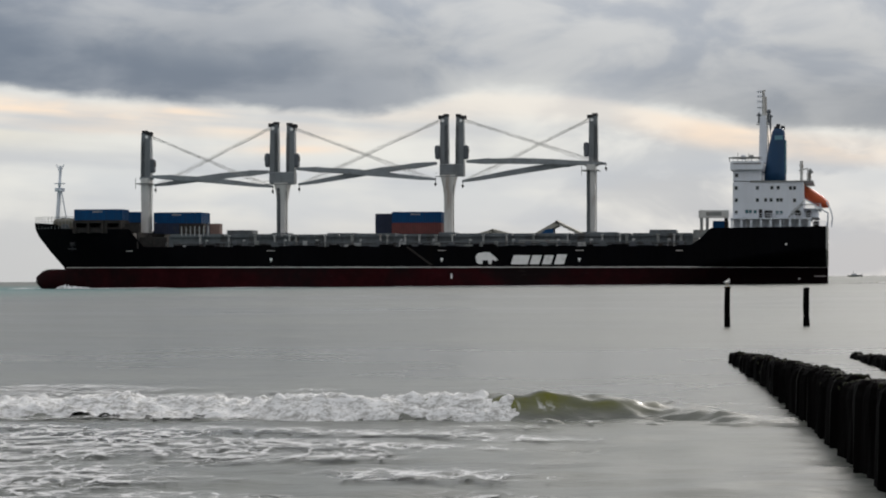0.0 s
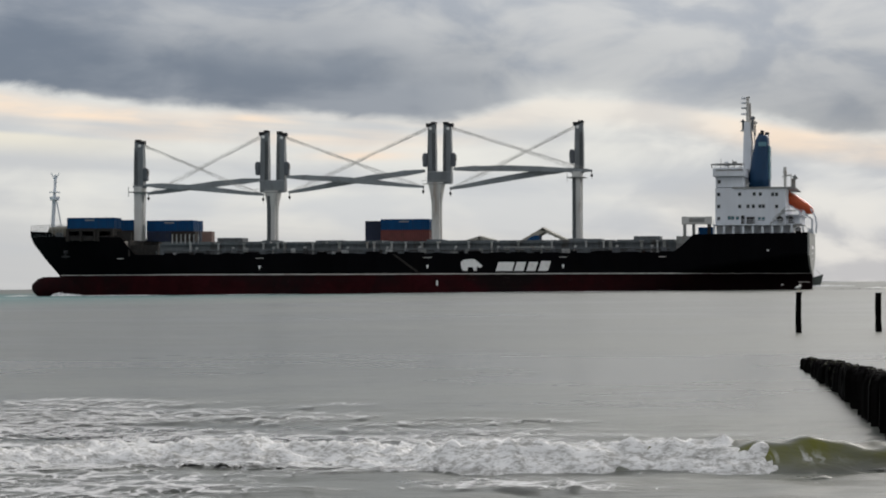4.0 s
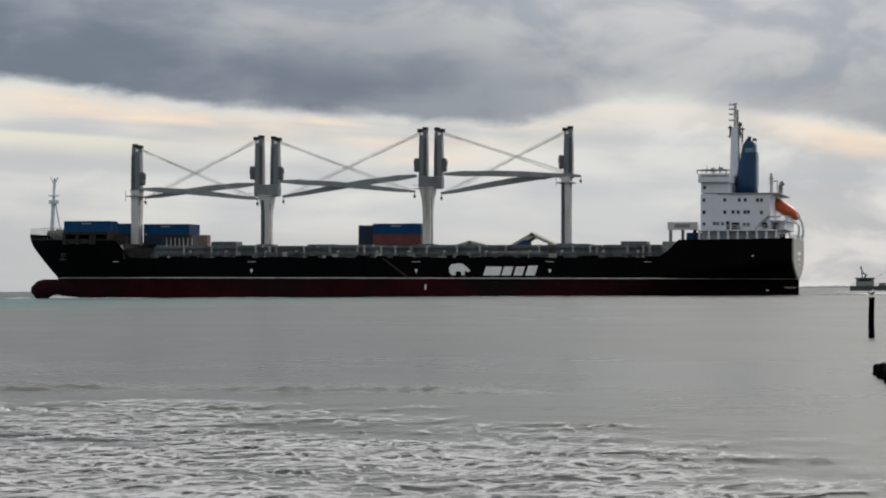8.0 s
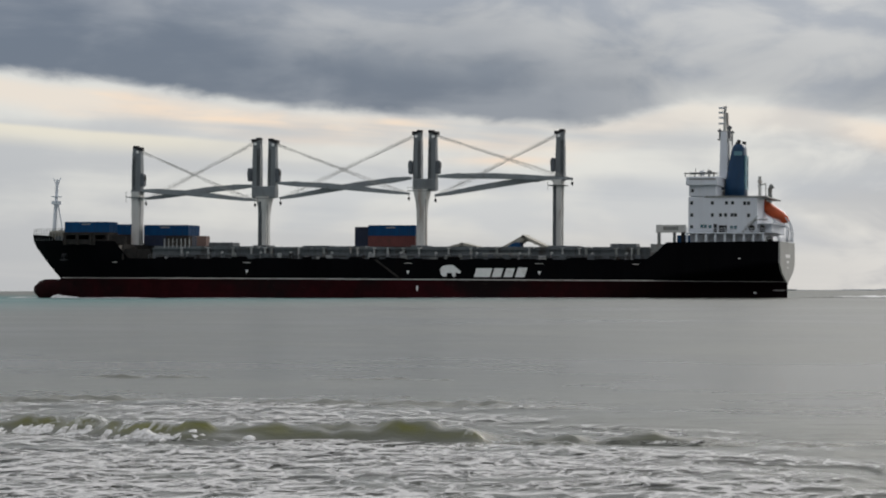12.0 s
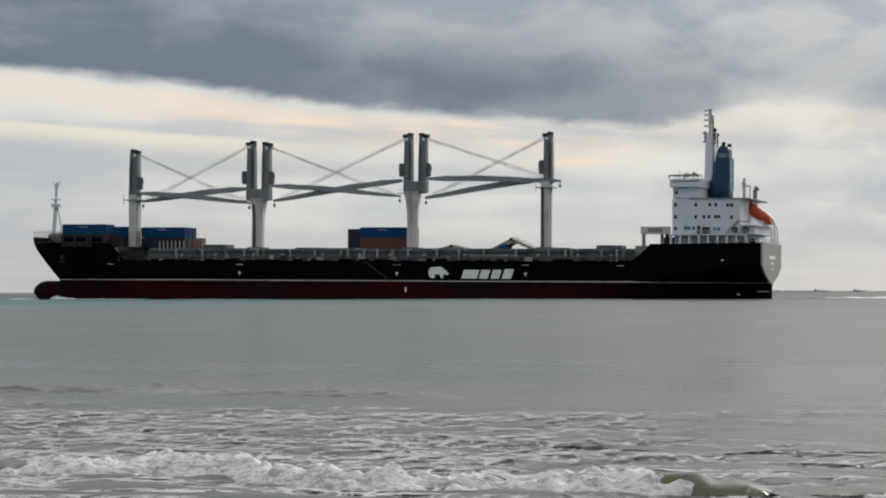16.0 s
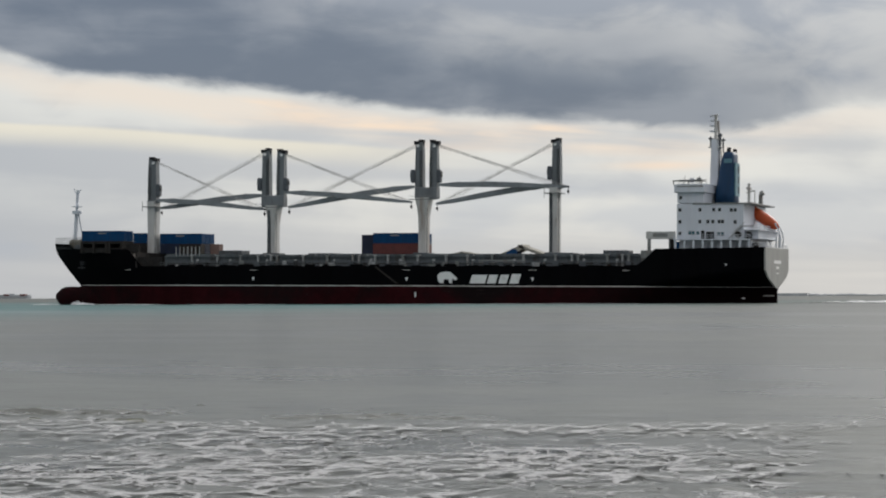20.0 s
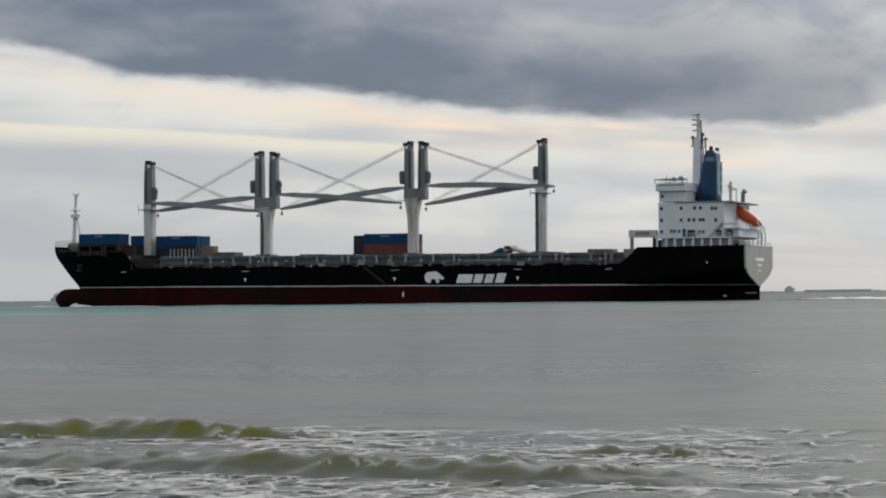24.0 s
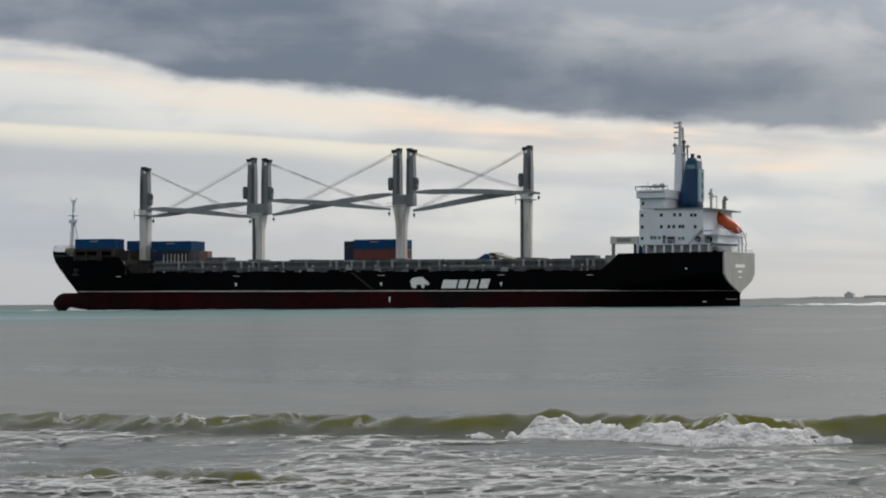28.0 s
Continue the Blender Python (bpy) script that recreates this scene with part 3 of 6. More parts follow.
def wavelets(count, short, long, seed, stretch=1.0):
    """A smooth random field made of many sine waves, as a function of arrays."""
    r = np.random.RandomState(seed)
    k = 6.283 / np.exp(r.uniform(np.log(short), np.log(long), count))
    a, ph = r.uniform(0, 6.283, count), r.uniform(0, 6.283, count)
    kx, ky = k * np.cos(a) / stretch, k * np.sin(a)

    def field(X, Y):
        out = np.zeros_like(X, dtype=float)
        for i in range(count):
            out += np.sin(kx[i] * X + ky[i] * Y + ph[i])
        return out / math.sqrt(count / 2)
    return field


def sstep(v, lo, hi):
    u = np.clip((v - lo) / (hi - lo), 0, 1)
    return u * u * (3 - 2 * u)


# ---- sea and shore ----
chop, lap = wavelets(14, 0.8, 5.0, 3, 2.0), wavelets(16, 0.5, 1.6, 31, 1.6)


def sea_height(X, Y):
    near = np.exp(-np.maximum(Y - 20, 0) / 14.0)
    return (0.016 * chop(X, Y) + 0.015 * lap(X, Y)) * near * (1 - sstep(Y, 42, 56))


def build_sea():
    gx = np.concatenate([-np.geomspace(5000, 42, 40), np.arange(-40, -24, 0.4), np.arange(-24, 4, 0.14), np.arange(4, 20.1, 0.4), np.geomspace(22, 5000, 40)])
    gy = np.concatenate([np.arange(9, 36, 0.16), np.arange(36, 60, 0.4), np.geomspace(61, 4990, 110)])
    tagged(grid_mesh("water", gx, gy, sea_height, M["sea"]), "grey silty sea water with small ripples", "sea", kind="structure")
    bx, by = np.array([-5000.0, -300, -60, 0, 60, 300, 5000]), np.array([-5000.0, -400, -60, -8, 0, 4, 8, 12, 16])
    tagged(grid_mesh("ground", bx, by, lambda X, Y: np.clip(0.30 - 0.045 * (Y - 2), -0.4, 1.2), M["sand"]), "wet sand beach sloping into the sea", "beach", kind="structure")


build_sea()


# ---- the cargo ship: built with its stern at x = 0 and its bow at x = -194, port side towards -y ----
TRIM = 0.43


def ship_place(t):
    """Where the ship stands at t seconds: about ten knots, straight along the channel."""
    return pose(-4.86 - 5.043 * t + 0.00357 * t * t, 535.4, 0, 0, TRIM, 0)


ship = empty("cargo_ship", "black and red general cargo ship with six deck cranes under way", "ship", ship_place(0))


def sheer(u):
    """Height of the hull's upper edge u metres forward of the stern."""
    pts = ((-1, 13.1), (26.4, 12.75), (28.2, 11.0), (30.4, 8.65), (161.6, 8.65), (163.4, 10.6), (165.2, 12.95), (184.5, 13.3), (186.0, 14.4), (195, 14.9))
    return float(np.interp(u, [p[0] for p in pts], [p[1] for p in pts]))


def half_beam(u, z):
    """Half the hull's breadth there."""
    fore_end = np.interp(z, (-2, 2.0, 3.8, 8.0, 11.6, 13.4, 15.2), (185.0, 185.6, 186.3, 190.1, 193.0, 193.8, 194.0))
    start = np.interp(z, (-2, 4, 9, 14), (136, 142, 152, 158))
    f = np.clip((u - start) / (fore_end - start), 0, 1)
    b = 14.0 * (1 - f ** np.interp(z, (-2, 4, 14), (1.7, 1.9, 2.3)))
    run = np.interp(z, (-2, 0, 3.4, 5.5, 7.8), (46, 40, 34, 22, 6))
    tuck = np.interp(z, (-2, 3.4, 4.6, 6.0, 7.8, 13), (0.3, 0.35, 5.6, 10.8, 14.0, 14.4))
    g = np.clip(u / run, 0, 1)
    g = g * g * (3 - 2 * g)
    aft = tuck + (14.0 - tuck) * g
    return float(max(0.06, min(b, aft if u < 60 else 14.4)))


def hull_stations():
    return np.concatenate([np.linspace(0, 60, 26), np.linspace(66, 132, 10), np.linspace(136, 160, 9), np.linspace(161, 166, 8), np.linspace(168, 180, 6), np.linspace(181.5, 194, 16)])


def hull_strip(levels):
    """Both sides of the hull between heights that levels(u) gives, as far forward as the stem allows."""
    bm = bmesh.new()
    for side in (-1, 1):
        rows = []
        for u in hull_stations():
            row = []
            for z in levels(u):
                uu = min(u, float(np.interp(z, (-2, 2.0, 3.8, 8.0, 11.6, 13.4, 15.2), (185.0, 185.6, 186.3, 190.1, 193.0, 193.8, 194.0))))
                row.append(bm.verts.new((-uu, side * half_beam(uu, z), z)))
            rows.append(row)
        for a, b in zip(rows, rows[1:]):
            for i in range(len(a) - 1):
                bm.faces.new((a[i], a[i + 1], b[i + 1], b[i]))
    bmesh.ops.remove_doubles(bm, verts=bm.verts[:], dist=0.02)
    return bm


BOOT = 3.8
part("underwater_hull", hull_strip(lambda u: (-2.0, -0.8, 0.4, 1.6, 2.8, BOOT)), M["red"], ship, "dark red antifouling paint streaked with dirt", True)
part("topside", hull_strip(lambda u: [BOOT + (sheer(u) - BOOT) * k / 18 for k in range(19)]), M["black"], ship, "black painted hull side", True)


def line_strip():
    bm = bmesh.new()
    for side in (-1, 1):
        rows = []
        for u in hull_stations():
            if u > 186.3:
                break
            y = side * (half_beam(u, BOOT) + 0.03)
            rows.append([bm.verts.new((-u, y, BOOT - 0.10)), bm.verts.new((-u, y, BOOT + 0.13))])
        for a, b in zip(rows, rows[1:]):
            bm.faces.new((a[0], a[1], b[1], b[0]))
    return bm


part("boot_line", line_strip(), M["line"], ship, "thin off-white line above the red paint")


def transom():
    bm = bmesh.new()
    lv = (3.35, 3.8, 4.2, 4.6, 5.0, 5.4, 5.8, 6.2, 6.6, 7.0, 7.4, 7.8, 8.4, 10, 13.0)
    pts = [(0.05, -half_beam(0, z) - 0.04, z) for z in lv] + [(0.05, half_beam(0, z) + 0.04, z) for z in lv[::-1]]
    a = [bm.verts.new(p) for p in pts]
    b = [bm.verts.new((x - 0.4, y, z)) for x, y, z in pts]
    bm.faces.new(a)
    bm.faces.new(b[::-1])
    for i in range(len(a)):
        j = (i + 1) % len(a)
        bm.faces.new((a[i], a[j], b[j], b[i]))
    return bm


part("transom", transom(), M["transom"], ship, "flat grey stern plate")
part("skeg", boxes((-3.0, 0.0, -0.35, 0.35, -2.0, 3.4)), M["red"], ship)
part("stern_lettering", boxes((0.06, 0.10, -4.3, 4.3, 9.35, 10.15), (0.06, 0.10, -1.9, 1.9, 8.1, 8.7), (0.06, 0.10, -1.2, 1.2, 6.9, 7.2)), M["mark"], ship, "pale bars of lettering on the stern")
part("stern_mark", boxes((-3.2, -0.5, -1.12, -0.9, 1.6, 1.85)), M["line"], ship)


def bulb():
    bm = bmesh.new()
    rings = []
    for i in range(13):
        f = i / 12
        u = 176 + 17.2 * f
        r = math.sqrt(max(0.0, 1 - max(0.0, (f - 0.74) / 0.26) ** 2.6))
        rings.append([(-u, 2.7 * r * math.cos(a), 0.35 + 2.95 * r * math.sin(a) + 0.25 * f) for a in np.linspace(0, 6.2832, 15)[:-1]])
    rings[-1] = [(-193.35, 0.7 * math.cos(a), 0.7 + 0.9 * math.sin(a)) for a in np.linspace(0, 6.2832, 15)[:-1]]
    return loft(bm, rings)


part("bulbous_bow", bulb(), M["red"], ship, "rounded dark red bulb above the water", True)


def deck_sheet(u0, u1, drop, n=14):
    bm = bmesh.new()
    prev = None
    for u in np.linspace(u0, u1, n):
        z = sheer(u) - drop
        b = max(0.1, half_beam(u, z) - 0.15)
        cur = [bm.verts.new((-u, -b, z)), bm.verts.new((-u, b, z)), bm.verts.new((-u, b, z - 0.25)), bm.verts.new((-u, -b, z - 0.25))]
        if prev:
            for i in range(4):
                j = (i + 1) % 4
                bm.faces.new((prev[i], prev[j], cur[j], cur[i]))
        prev = cur
    return bm


part("forecastle_deck", deck_sheet(163, 190, 0.75), M["deck"], ship)
part("main_deck", deck_sheet(31, 156.5, 0.3, 4), M["deck"], ship)
part("poop_deck", deck_sheet(0.4, 26.2, 0.12), M["deck"], ship)
part("forecastle_bulkhead", boxes((-163.4, -163.0, -13.2, 13.2, 8.3, 12.2)), M["stand"], ship, "dark forecastle bulkhead")
part("break_plate", boxes((-163.0, -156.2, -12.4, -12.1, 8.3, 11.0), (-160.6, -159.8, -12.6, -12.4, 8.4, 11.6), (-158.4, -157.4, -12.6, -12.4, 8.4, 10.2)), M["stand"], ship, "dark stained plating beside the forward hatch")
for u in np.arange(146.2, 153.0, 1.1):
    part("walkway_post", boxes((-u - 0.08, -u + 0.08, -11.4, -11.25, 11.3, 13.6)), M["stanch"], ship)
part("poop_bulkhead", boxes((-26.4, -26.0, -13.6, 13.6, 8.3, 12.6)), M["deckgrey"], ship)

# hatch coaming with its stanchions and covers
COAM = 11.55
part("hatch_coaming", boxes((-156.0, -30.6, -11.2, 11.2, 8.3, COAM - 0.5)), M["deckgrey"], ship, "grey steel hatch coaming along the deck")
part("coaming_rail", boxes((-156.0, -30.6, -11.75, -11.2, COAM - 0.6, COAM - 0.3), (-156.0, -30.6, 11.2, 11.75, COAM - 0.6, COAM - 0.3)), M["deckgrey"], ship)
part("deck_rail", bars(*[((-156, -13.8, z), (-31, -13.8, z), 0.045) for z in (9.1, 9.6)], *[((-u, -13.8, 8.6), (-u, -13.8, 9.65), 0.05) for u in np.arange(31, 156.5, 2.5)], sides=4), M["deckgrey"], ship)
rr = random.Random(5)
u = 33.0
rib_dim = []
while u < 155:
    w = rr.choice((0.35, 0.45, 0.6))
    rib_dim.append((u, w))
    if rr.random() < 0.3:
        rib_dim.append((u + 1.7, 0.35))
    u += rr.uniform(3.4, 8.6)
for u, w in rib_dim:
    part("stanchion", boxes((-u - w, -u, -12.1, -11.15, 8.35, COAM - 0.25), (-u - w - 0.15, -u + 0.15, -12.3, -11.1, COAM - 0.35, COAM - 0.1)), M["stanch" if w == 0.35 else "rib"], ship)
u = 31.0
for i in range(9):
    wide = 13.6
    part("hatch_cover", bevel(boxes((-u - wide + 0.25, -u, -11.3, 11.3, COAM - 0.45, COAM + rr.uniform(0.05, 0.25))), 0.06, 1), M["deckgrey"], ship)
    u += wide + 0.3
for u0, u1, z1 in ((136.4, 142.8, 12.75), (34.8, 41.0, 12.55), (48.5, 55.0, 12.0), (111.0, 118.0, 12.0)):
    part("deck_locker", bevel(boxes((-u1, -u0, -7.0, -2.0, COAM - 0.2, z1)), 0.08, 1), M["deckgrey"], ship)
for k in range(30):
    u, w, h = 32 + 4.1 * k + rr.uniform(-1.6, 1.6), rr.uniform(1.2, 4.2), rr.uniform(0.12, 0.5)
    part("fairlead", bevel(boxes((-u - w, -u, -13.95, -13.6, 8.4, 8.65 + h)), 0.08, 1), M["black"], ship)
for k in range(34):
    u = 33.0 + 3.55 * k + rr.uniform(-1.0, 1.0)
    w, h = rr.uniform(0.6, 1.9), rr.uniform(0.5, 1.5)
    part("deck_fitting", bevel(boxes((-u - w, -u, -12.9, -12.2, 8.4, 8.6 + h)), 0.06, 1), M[rr.choice(("stand", "rib", "cabgrey", "deckgrey", "stanch"))], ship)
for k in range(13):
    u = 36.0 + 9.1 * k + rr.uniform(-1.5, 1.5)
    part("vent_pipe", bars(((-u, -12.6, 8.4), (-u, -12.6, 10.3), 0.16), ((-u, -12.6, 10.3), (-u + 0.5, -12.6, 10.1), 0.2), sides=8), M["stanch"], ship)
for z in (9.3, 9.75):
    part("deck_pipe", bars(((-154.5, -12.75, z), (-32, -12.75, z), 0.10), sides=6), M["rust" if z < 9.5 else "cabgrey"], ship)
part("side_plate", boxes((-71.0, -59.0, -11.9, -11.75, 9.4, 10.2)), M["rib"], ship)
# folded hatch panels standing open, being lowered
PANELS = []
for u0, um, u1, rise, late in ((73.5, 78.7, 83.2, 1.35, 0.15), (56.8, 63.4, 69.0, 3.3, 0.58)):
    for hinge, s in ((u0, -1), (u1, 1)):
        run = abs(um - hinge)
        thick = 1.1 if hinge == 69.0 else 0.62
        L = math.hypot(run, rise) + 0.15
        bm = bmesh.new()
        box(bm, *sorted((0, s * L)), -3.0, 3.0, -thick, 0.0)
        for k in range(5):
            x = s * L * (0.12 + 0.19 * k)
            box(bm, x - 0.08, x + 0.08, -2.9, 2.9, -thick - 0.18, -thick)
        panel = part("folded_hatch_panel", bm, M["panel"], ship, "pale hatch panel tilted open")
        rows = []
        for t, k in ((0, 1.0), (8, 0.98), (14, 0.94), (17, 0.88), (21, 0.5 * (0.88 + late)), (25, late + 0.05), (28, late)):
            ang = math.degrees(math.asin(min(0.95, rise * k / L)))
            rows.append((t, pose(-hinge, 0.5, COAM + 0.05, 0, -s * ang, 0)))
        panel.matrix_basis = rows[0][1]
        PANELS.append((panel, rows))
bm = bmesh.new()
loft(bm, [[(-u, -2.6, COAM), (-u, -2.5, z - 0.25), (-u, -2.1, z), (-u, 1.0, z), (-u, 1.4, COAM)] for u, z in ((64.1, 12.7), (64.4, 13.2), (65.4, 13.2), (66.4, 12.7), (67.2, 12.1))])
part("tarpaulin", bm, M["blue"], ship, "blue tarpaulin under the open hatch")

# marks on the side
def flat_mark(name, outline, label="", mat="mark"):
    bm = bmesh.new()
    plate(bm, [(-u, z) for u, z in outline], -14.06, 0.05)
    return part(name, bm, M[mat], ship, label)


for u in (130.0, 88.9, 56.6):
    zt = 6.0
    flat_mark("draught_triangle", [(u + 0.38, zt - 0.1), (u - 0.38, zt - 0.1), (u, zt - 1.05)], "white triangle painted on the hull")
    flat_mark("draught_bar", [(u + 1.0, zt + 1.75), (u - 1.0, zt + 1.75), (u - 1.0, zt + 1.63), (u + 1.0, zt + 1.63)], mat="line")
flat_mark("load_line_mark", [(86.8, 2.3), (86.4, 2.3), (86.4, 1.1), (86.8, 1.1)])
for u, z in ((165.0, 7.8), (33.5, 7.7)):
    flat_mark("bow_mark" if u > 100 else "quarter_mark", [(u + 0.8, z), (u - 0.8, z), (u - 0.8, z - 0.16), (u + 0.8, z - 0.16)], mat="line")
# emblem: a plain walking-animal blot and four slanted blocks
flat_mark("hull_emblem", [(80.7, 5.0), (80.9, 6.4), (80.2, 7.1), (78.6, 7.3), (77.6, 7.25), (76.4, 6.3), (75.7, 5.6), (76.2, 5.15), (77.0, 5.6), (77.1, 4.5), (77.8, 4.5), (78.0, 5.4), (79.2, 5.4), (79.3, 4.5), (80.1, 4.5)], "white animal-shaped emblem on the hull")
LEAN = 0.33
for u, w, z0, z1 in ((72.6, 3.9, 4.45, 6.55), (68.2, 2.2, 4.45, 6.55), (65.3, 2.1, 4.45, 6.55), (62.5, 2.3, 4.45, 6.75)):
    s = LEAN * (z1 - z0)
    h = (z1 - z0)
    bm = bmesh.new()
    plate(bm, [(-u, z0), (-u + s, z1), (-u + w + s, z1), (-u + w, z0)], -14.06, 0.05)
    part("emblem_block", bm, M["mark"], ship, "slanted white block on the hull")
bm = bmesh.new()
plate(bm, [(-97.4, 8.5), (-96.9, 8.6), (-90.9, 4.3), (-91.4, 4.1)], -14.3, 0.2)
part("gangway_ladder", bm, M["rust"], ship, "dull grey boarding ladder stowed down the side")
for u, z in ((9.3, 9.0), (6.5, 1.1)):
    part("hull_fitting", bevel(boxes((-u - 0.22, -u + 0.22, -14.15 if z > 5 else -9.0, -13.9 if z > 5 else -7.0, z - 0.15, z + 0.15)), 0.04, 1), M["mark"], ship)


# cranes
def tower(u0, u1, z0, z1, s):
    bm = bmesh.new()
    c, hw = (u0 + u1) / 2, (u1 - u0) / 2 * 0.86
    rings = []
    for f, k in ((0, 1.0), (0.55, 0.98), (0.86, 0.90), (0.93, 0.86)):
        z = z0 + (z1 - z0) * f
        rings.append([(-c - hw * k, 1 - 1.0 * k, z), (-c + hw * k, 1 - 1.0 * k, z), (-c + hw * k, 1 + 1.0 * k, z), (-c - hw * k, 1 + 1.0 * k, z)])
    loft(bm, rings)
    # cheeks that hold the sheaves
    h = hw * 0.86
    for y in (0.1, 1.6):
        zc = z0 + (z1 - z0) * 0.92
        plate(bm, [(-c - h, zc), (-c + h, zc), (-c + h, z1 - 0.1 - (0.8 if s < 0 else 0)), (-c - h, z1 - 0.1 - (0.8 if s > 0 else 0))], y, 0.3)
    return bm


def crane(u, toward, z0, z1, foot, tip, label, cab_at=0.40):
    """A slewing crane: u0, u1 of its tower; toward: +1 boom points forward, -1 aft."""
    holder = new("crane")
    holder.parent = ship
    holder.empty_display_size = 0.2
    tagged(holder, label)
    u0, u1 = u
    part("tower", tower(u0, u1, z0, z1, toward), M["grey"], holder, "grey steel crane tower")
    c = (u0 + u1) / 2
    s = 1 if toward > 0 else -1
    bm = bmesh.new()
    box(bm, *sorted((-c - s * 1.45, -c + s * 0.6)), 0.3, 1.7, z1 - 0.75, z1 + 0.1)
    box(bm, *sorted((-c - s * 0.2, -c + s * 1.0)), 0.2, 1.8, z1 - 0.2, z1 + 0.45)
    part("sheave_head", bm, M["soot"], holder, "dark sheave head", False)
    # white disc stands in for bright sky seen through the head's opening
    part("sheave", bars(((-c - s * 0.3, -0.05, z1 - 1.15), (-c - s * 0.3, 2.05, z1 - 1.15), 0.38), sides=12), M["mark"], holder, "white disc for the sky gap in the head")
    edge = u1 if toward > 0 else u0
    s = 1 if toward > 0 else -1
    cz = z0 + (z1 - z0) * cab_at
    cabx = sorted((-edge - s * 0.95, -edge + s * 0.2))
    part("cab", bevel(boxes((cabx[0], cabx[1], -0.7, 1.2, cz - 1.9, cz + 1.5)), 0.45, 3), M["cabgrey"], holder, "dark operator's cab on the tower")
    part("tower_ladder", bars(*[((-c + s * d, -0.16, z0 + 0.6), (-c + s * d * 0.9, -0.02, z1 - 2.2), 0.06) for d in (0.35, 0.85)], *[((-c + s * 0.35, -0.15 + 0.12 * k / 14, z0 + 0.8 + (z1 - z0 - 3.4) * k / 14), (-c + s * 0.85, -0.15 + 0.12 * k / 14, z0 + 0.8 + (z1 - z0 - 3.4) * k / 14), 0.05) for k in range(15)], sides=4), M["stand"], holder, "dark ladder up the tower")
    part("cab_window", boxes((-edge - s * 1.0 - 0.02, -edge - s * 1.0 + 0.06, -0.3, 0.8, cz - 0.4, cz + 0.8)), M["glass"], holder)
    (fu, fz), (tu, tz) = foot, tip
    yb = 1.0 + 0.7 * toward
    L = abs(tu - fu)
    bm = bmesh.new()
    for y in (yb - 1.0, yb + 0.6):
        rings = []
        for f, dep in ((0, 0.6), (0.05, 0.85), (0.16, 1.35), (0.19, 1.15), (0.4, 1.35), (0.62, 1.25), (0.88, 0.85), (1.0, 0.5)):
            x = -(fu + (tu - fu) * f)
            bend = 0.55 * math.sin(math.pi * min(1, f * 1.2)) * (1 if f < 0.83 else 1)
            z = fz + (tz - fz) * f + bend * 0.6
            rings.append([(x, y, z - dep / 2), (x, y + 0.45, z - dep / 2), (x, y + 0.45, z + dep / 2), (x, y, z + dep / 2)])
        loft(bm, rings)
    part("boom", bm, M["boom"], holder, "grey box-girder boom")
    for f in np.linspace(0.06, 0.97, 8):
        x = -(fu + (tu - fu) * f)
        z = fz + (tz - fz) * f + 0.33 * math.sin(math.pi * min(1, f * 1.2))
        part("boom_tie", bars(((x, yb - 0.8, z), (x, yb + 0.8, z), 0.16)), M["boom"], holder)
    top = (-c - s * 0.8, 1.0, z1 - 0.6)
    for dy, f, dz in ((-0.8, 0.97, 0), (-0.5, 0.93, -0.15), (-0.2, 0.90, -0.55), (0.2, 0.86, -0.1), (0.5, 0.95, -0.7), (0.8, 0.97, -0.35)):
        part("luffing_wire", bars(((top[0], 1 + dy * 0.8, top[2] + dz), (-(fu + (tu - fu) * f), yb + dy, fz + (tz - fz) * f + 0.4), 0.036), sides=4), M["wire"], holder, "thin steel luffing wire")
    bm = bmesh.new()
    bar(bm, (-tu, yb, tz + 0.1), (-tu, yb, tz - 1.0), 0.07, 4)
    box(bm, -tu - 0.24, -tu + 0.24, yb - 0.2, yb + 0.2, tz - 1.5, tz - 0.9)
    bar(bm, (-tu, yb, tz - 1.5), (-tu + 0.12, yb, tz - 1.9), 0.07, 6)
    part("hook_block", bm, M["soot"], holder, "dark hook block hanging at the boom tip")
    return holder


def T(z, u):
    return z - 0.0075 * u


crane((164.0, 166.9), -1, T(26.9, 165), T(38.3, 165), (163.6, T(27.3, 163)), (133.3, T(24.5, 133)), "single grey crane with its boom lowered aft", 0.29)
crane((131.7, 134.2), 1, T(25.3, 133), T(39.8, 133), (134.5, T(28.2, 134)), (163.4, T(25.3, 163)), "grey twin crane with its boom lowered forward")
crane((127.6, 130.1), -1, T(25.3, 129), T(39.5, 129), (127.2, T(28.7, 127)), (93.0, T(25.7, 93)), "grey twin crane with its boom lowered aft")
crane((89.7, 92.1), 1, T(26.6, 91), T(40.9, 91), (93.0, T(29.6, 93)), (127.0, T(25.0, 127)), "grey twin crane with its boom lowered forward")
crane((85.9, 88.3), -1, T(26.6, 87), T(40.8, 87), (85.4, T(29.8, 85)), (51.9, T(28.8, 52)), "grey twin crane with its boom reaching aft")
crane((53.7, 56.2), 1, T(28.5, 55), T(40.4, 55), (56.6, T(29.3, 56)), (86.6, T(25.2, 87)), "single grey crane with its boom lowered forward", 0.33)


